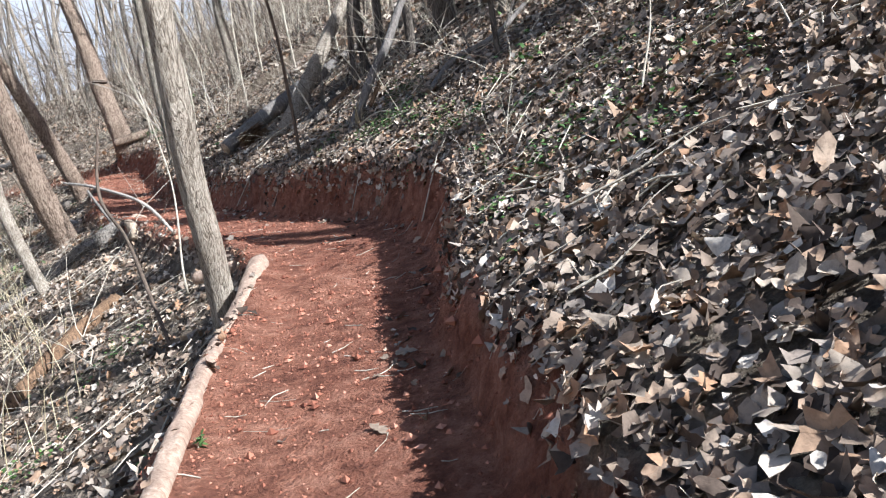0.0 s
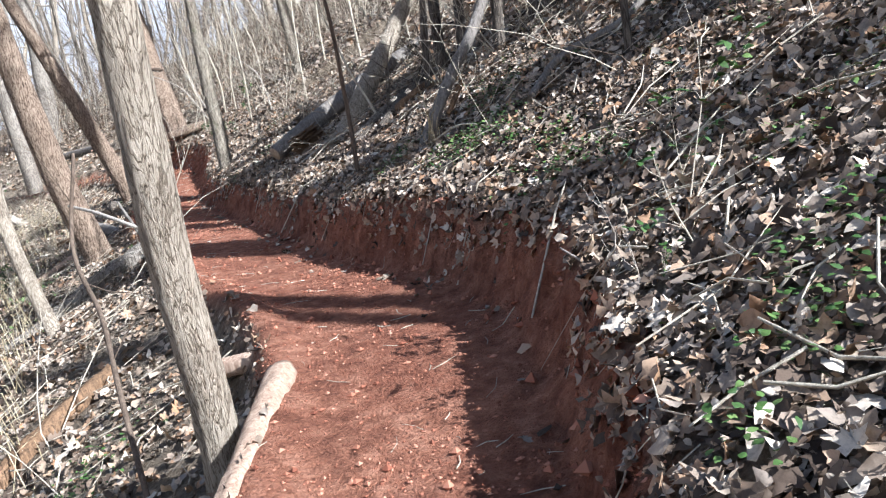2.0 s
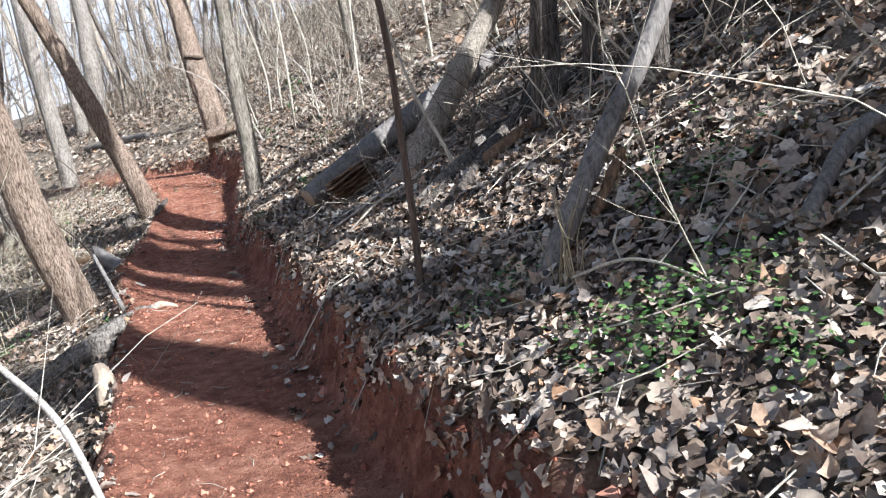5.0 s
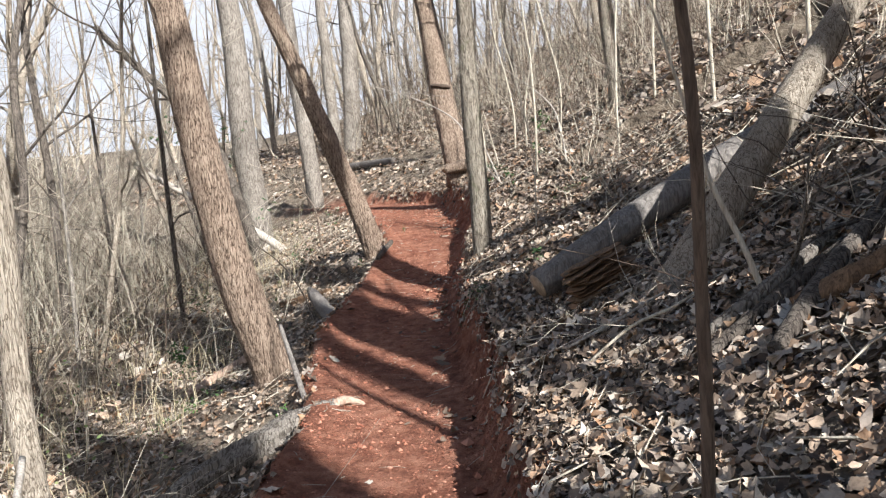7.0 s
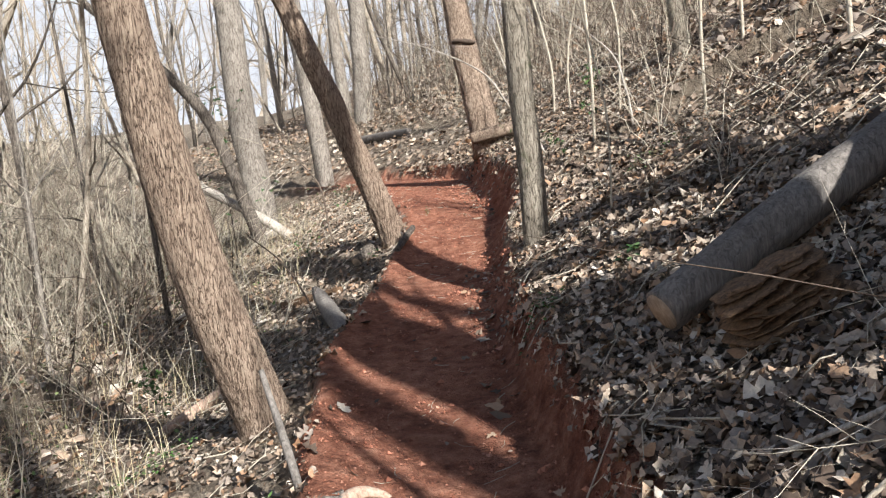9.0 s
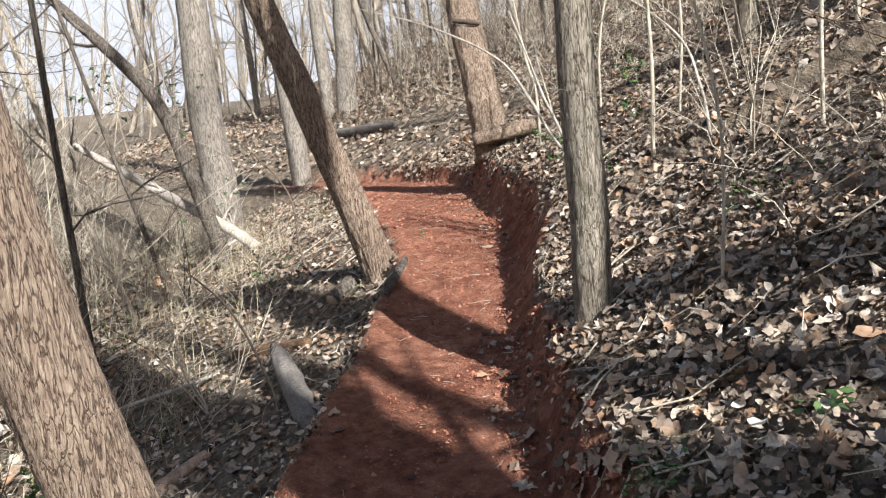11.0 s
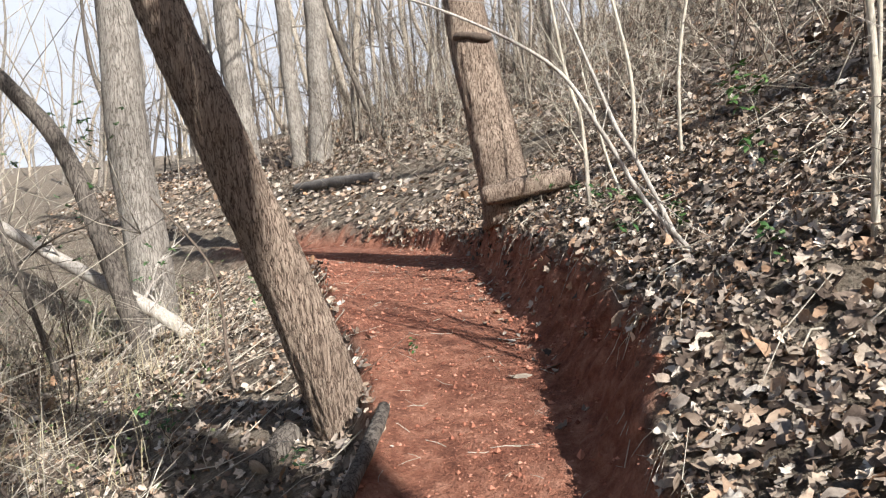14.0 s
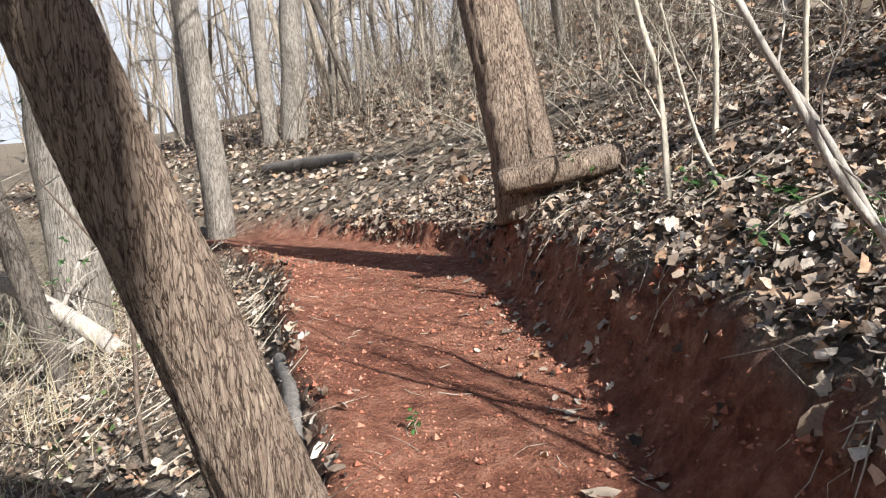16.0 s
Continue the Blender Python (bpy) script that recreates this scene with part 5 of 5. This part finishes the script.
tagged(new("honeysuckle", mesh_of("honeysuckle", hv.reshape(-1, 3), hf, HONEYSUCKLE, False)), "pale green honeysuckle leaves through the lower brush", "vines", kind="stuff")

# rootlets hanging from the cut face
pieces = []
for _ in range(700):
    i = int(gen.integers(20, len(_line) - 60))
    a, b = _line[i], _line[i + 1]
    t = (b - a)[:2] / np.linalg.norm((b - a)[:2])
    out = np.array([t[1], -t[0]])
    e0 = a[3] + gen.uniform(0.10, 0.24)
    e1 = e0 - gen.uniform(0.03, 0.13)
    s = gen.normal(0, 0.09)
    p0, p2 = a[:2] + out * e0, a[:2] + out * e1 + t * s
    p1 = 0.5 * (p0 + p2) + t * gen.normal(0, 0.03)
    r = gen.uniform(0.0008, 0.003)
    pieces.append(tube([(*p0, ground_at(*p0) + 0.01, r), (*p1, ground_at(*p1) + 0.02, r), (*p2, ground_at(*p2) + 0.012, r * 0.5)], 4, cap=False))
tagged(new("hanging_rootlets", quads_to_mesh("hanging_rootlets", pieces, TWIG)), "thin pale rootlets hanging from the cut clay bank", "roots", kind="stuff")

CLOD, cnt, cb = material("clay_crumbs", 0.95)
cnt.links.new(ramp(cnt, cnt.nodes.new("ShaderNodeNewGeometry").outputs["Random Per Island"], [(0.0, (0.20, 0.07, 0.04)), (0.6, (0.42, 0.17, 0.1)), (1.0, (0.55, 0.28, 0.18))]), cb.inputs["Base Color"])
n = 170000
x, y = gen.uniform(-4, 4.6, n), gen.uniform(1.5, 23, n)
_, clay, d, hw = terrain(x, y)
keep = (clay > 0.5) & (gen.random(n) < 0.35 + 0.65 * np.clip(vnoise(x * 1.5, y * 1.5, 0 * x) * 2 - 0.7, 0, 1))
x, y = x[keep], y[keep]
lump = (d[keep] > hw[keep] - 0.1) & (gen.random(len(x)) < 0.5)
size = gen.uniform(0.003, 0.009, len(x)) * np.where(gen.random(len(x)) < 0.10, 2.3, 1) * np.where(lump, gen.uniform(1.1, 2.2, len(x)), 1)
octa = np.array([(1, 0, 0), (-1, 0, 0), (0, 1, 0), (0, -1, 0), (0, 0, 0.8), (0, 0, -0.6)], float)
of = np.array([(0, 2, 4), (2, 1, 4), (1, 3, 4), (3, 0, 4), (2, 0, 5), (1, 2, 5), (3, 1, 5), (0, 3, 5)])
v = octa[None] * size[:, None, None] * gen.uniform(0.5, 1.4, (len(x), 6, 1)) + np.stack([x, y, terrain(x, y)[0] + size * 0.3], -1)[:, None]
f = (of[None] + (np.arange(len(x)) * 6)[:, None, None]).reshape(-1, 3)
tagged(new("clay_crumbs", mesh_of("clay_crumbs", v.reshape(-1, 3), f, CLOD, False)), "loose crumbs of red clay on the trail", "soil", kind="stuff")
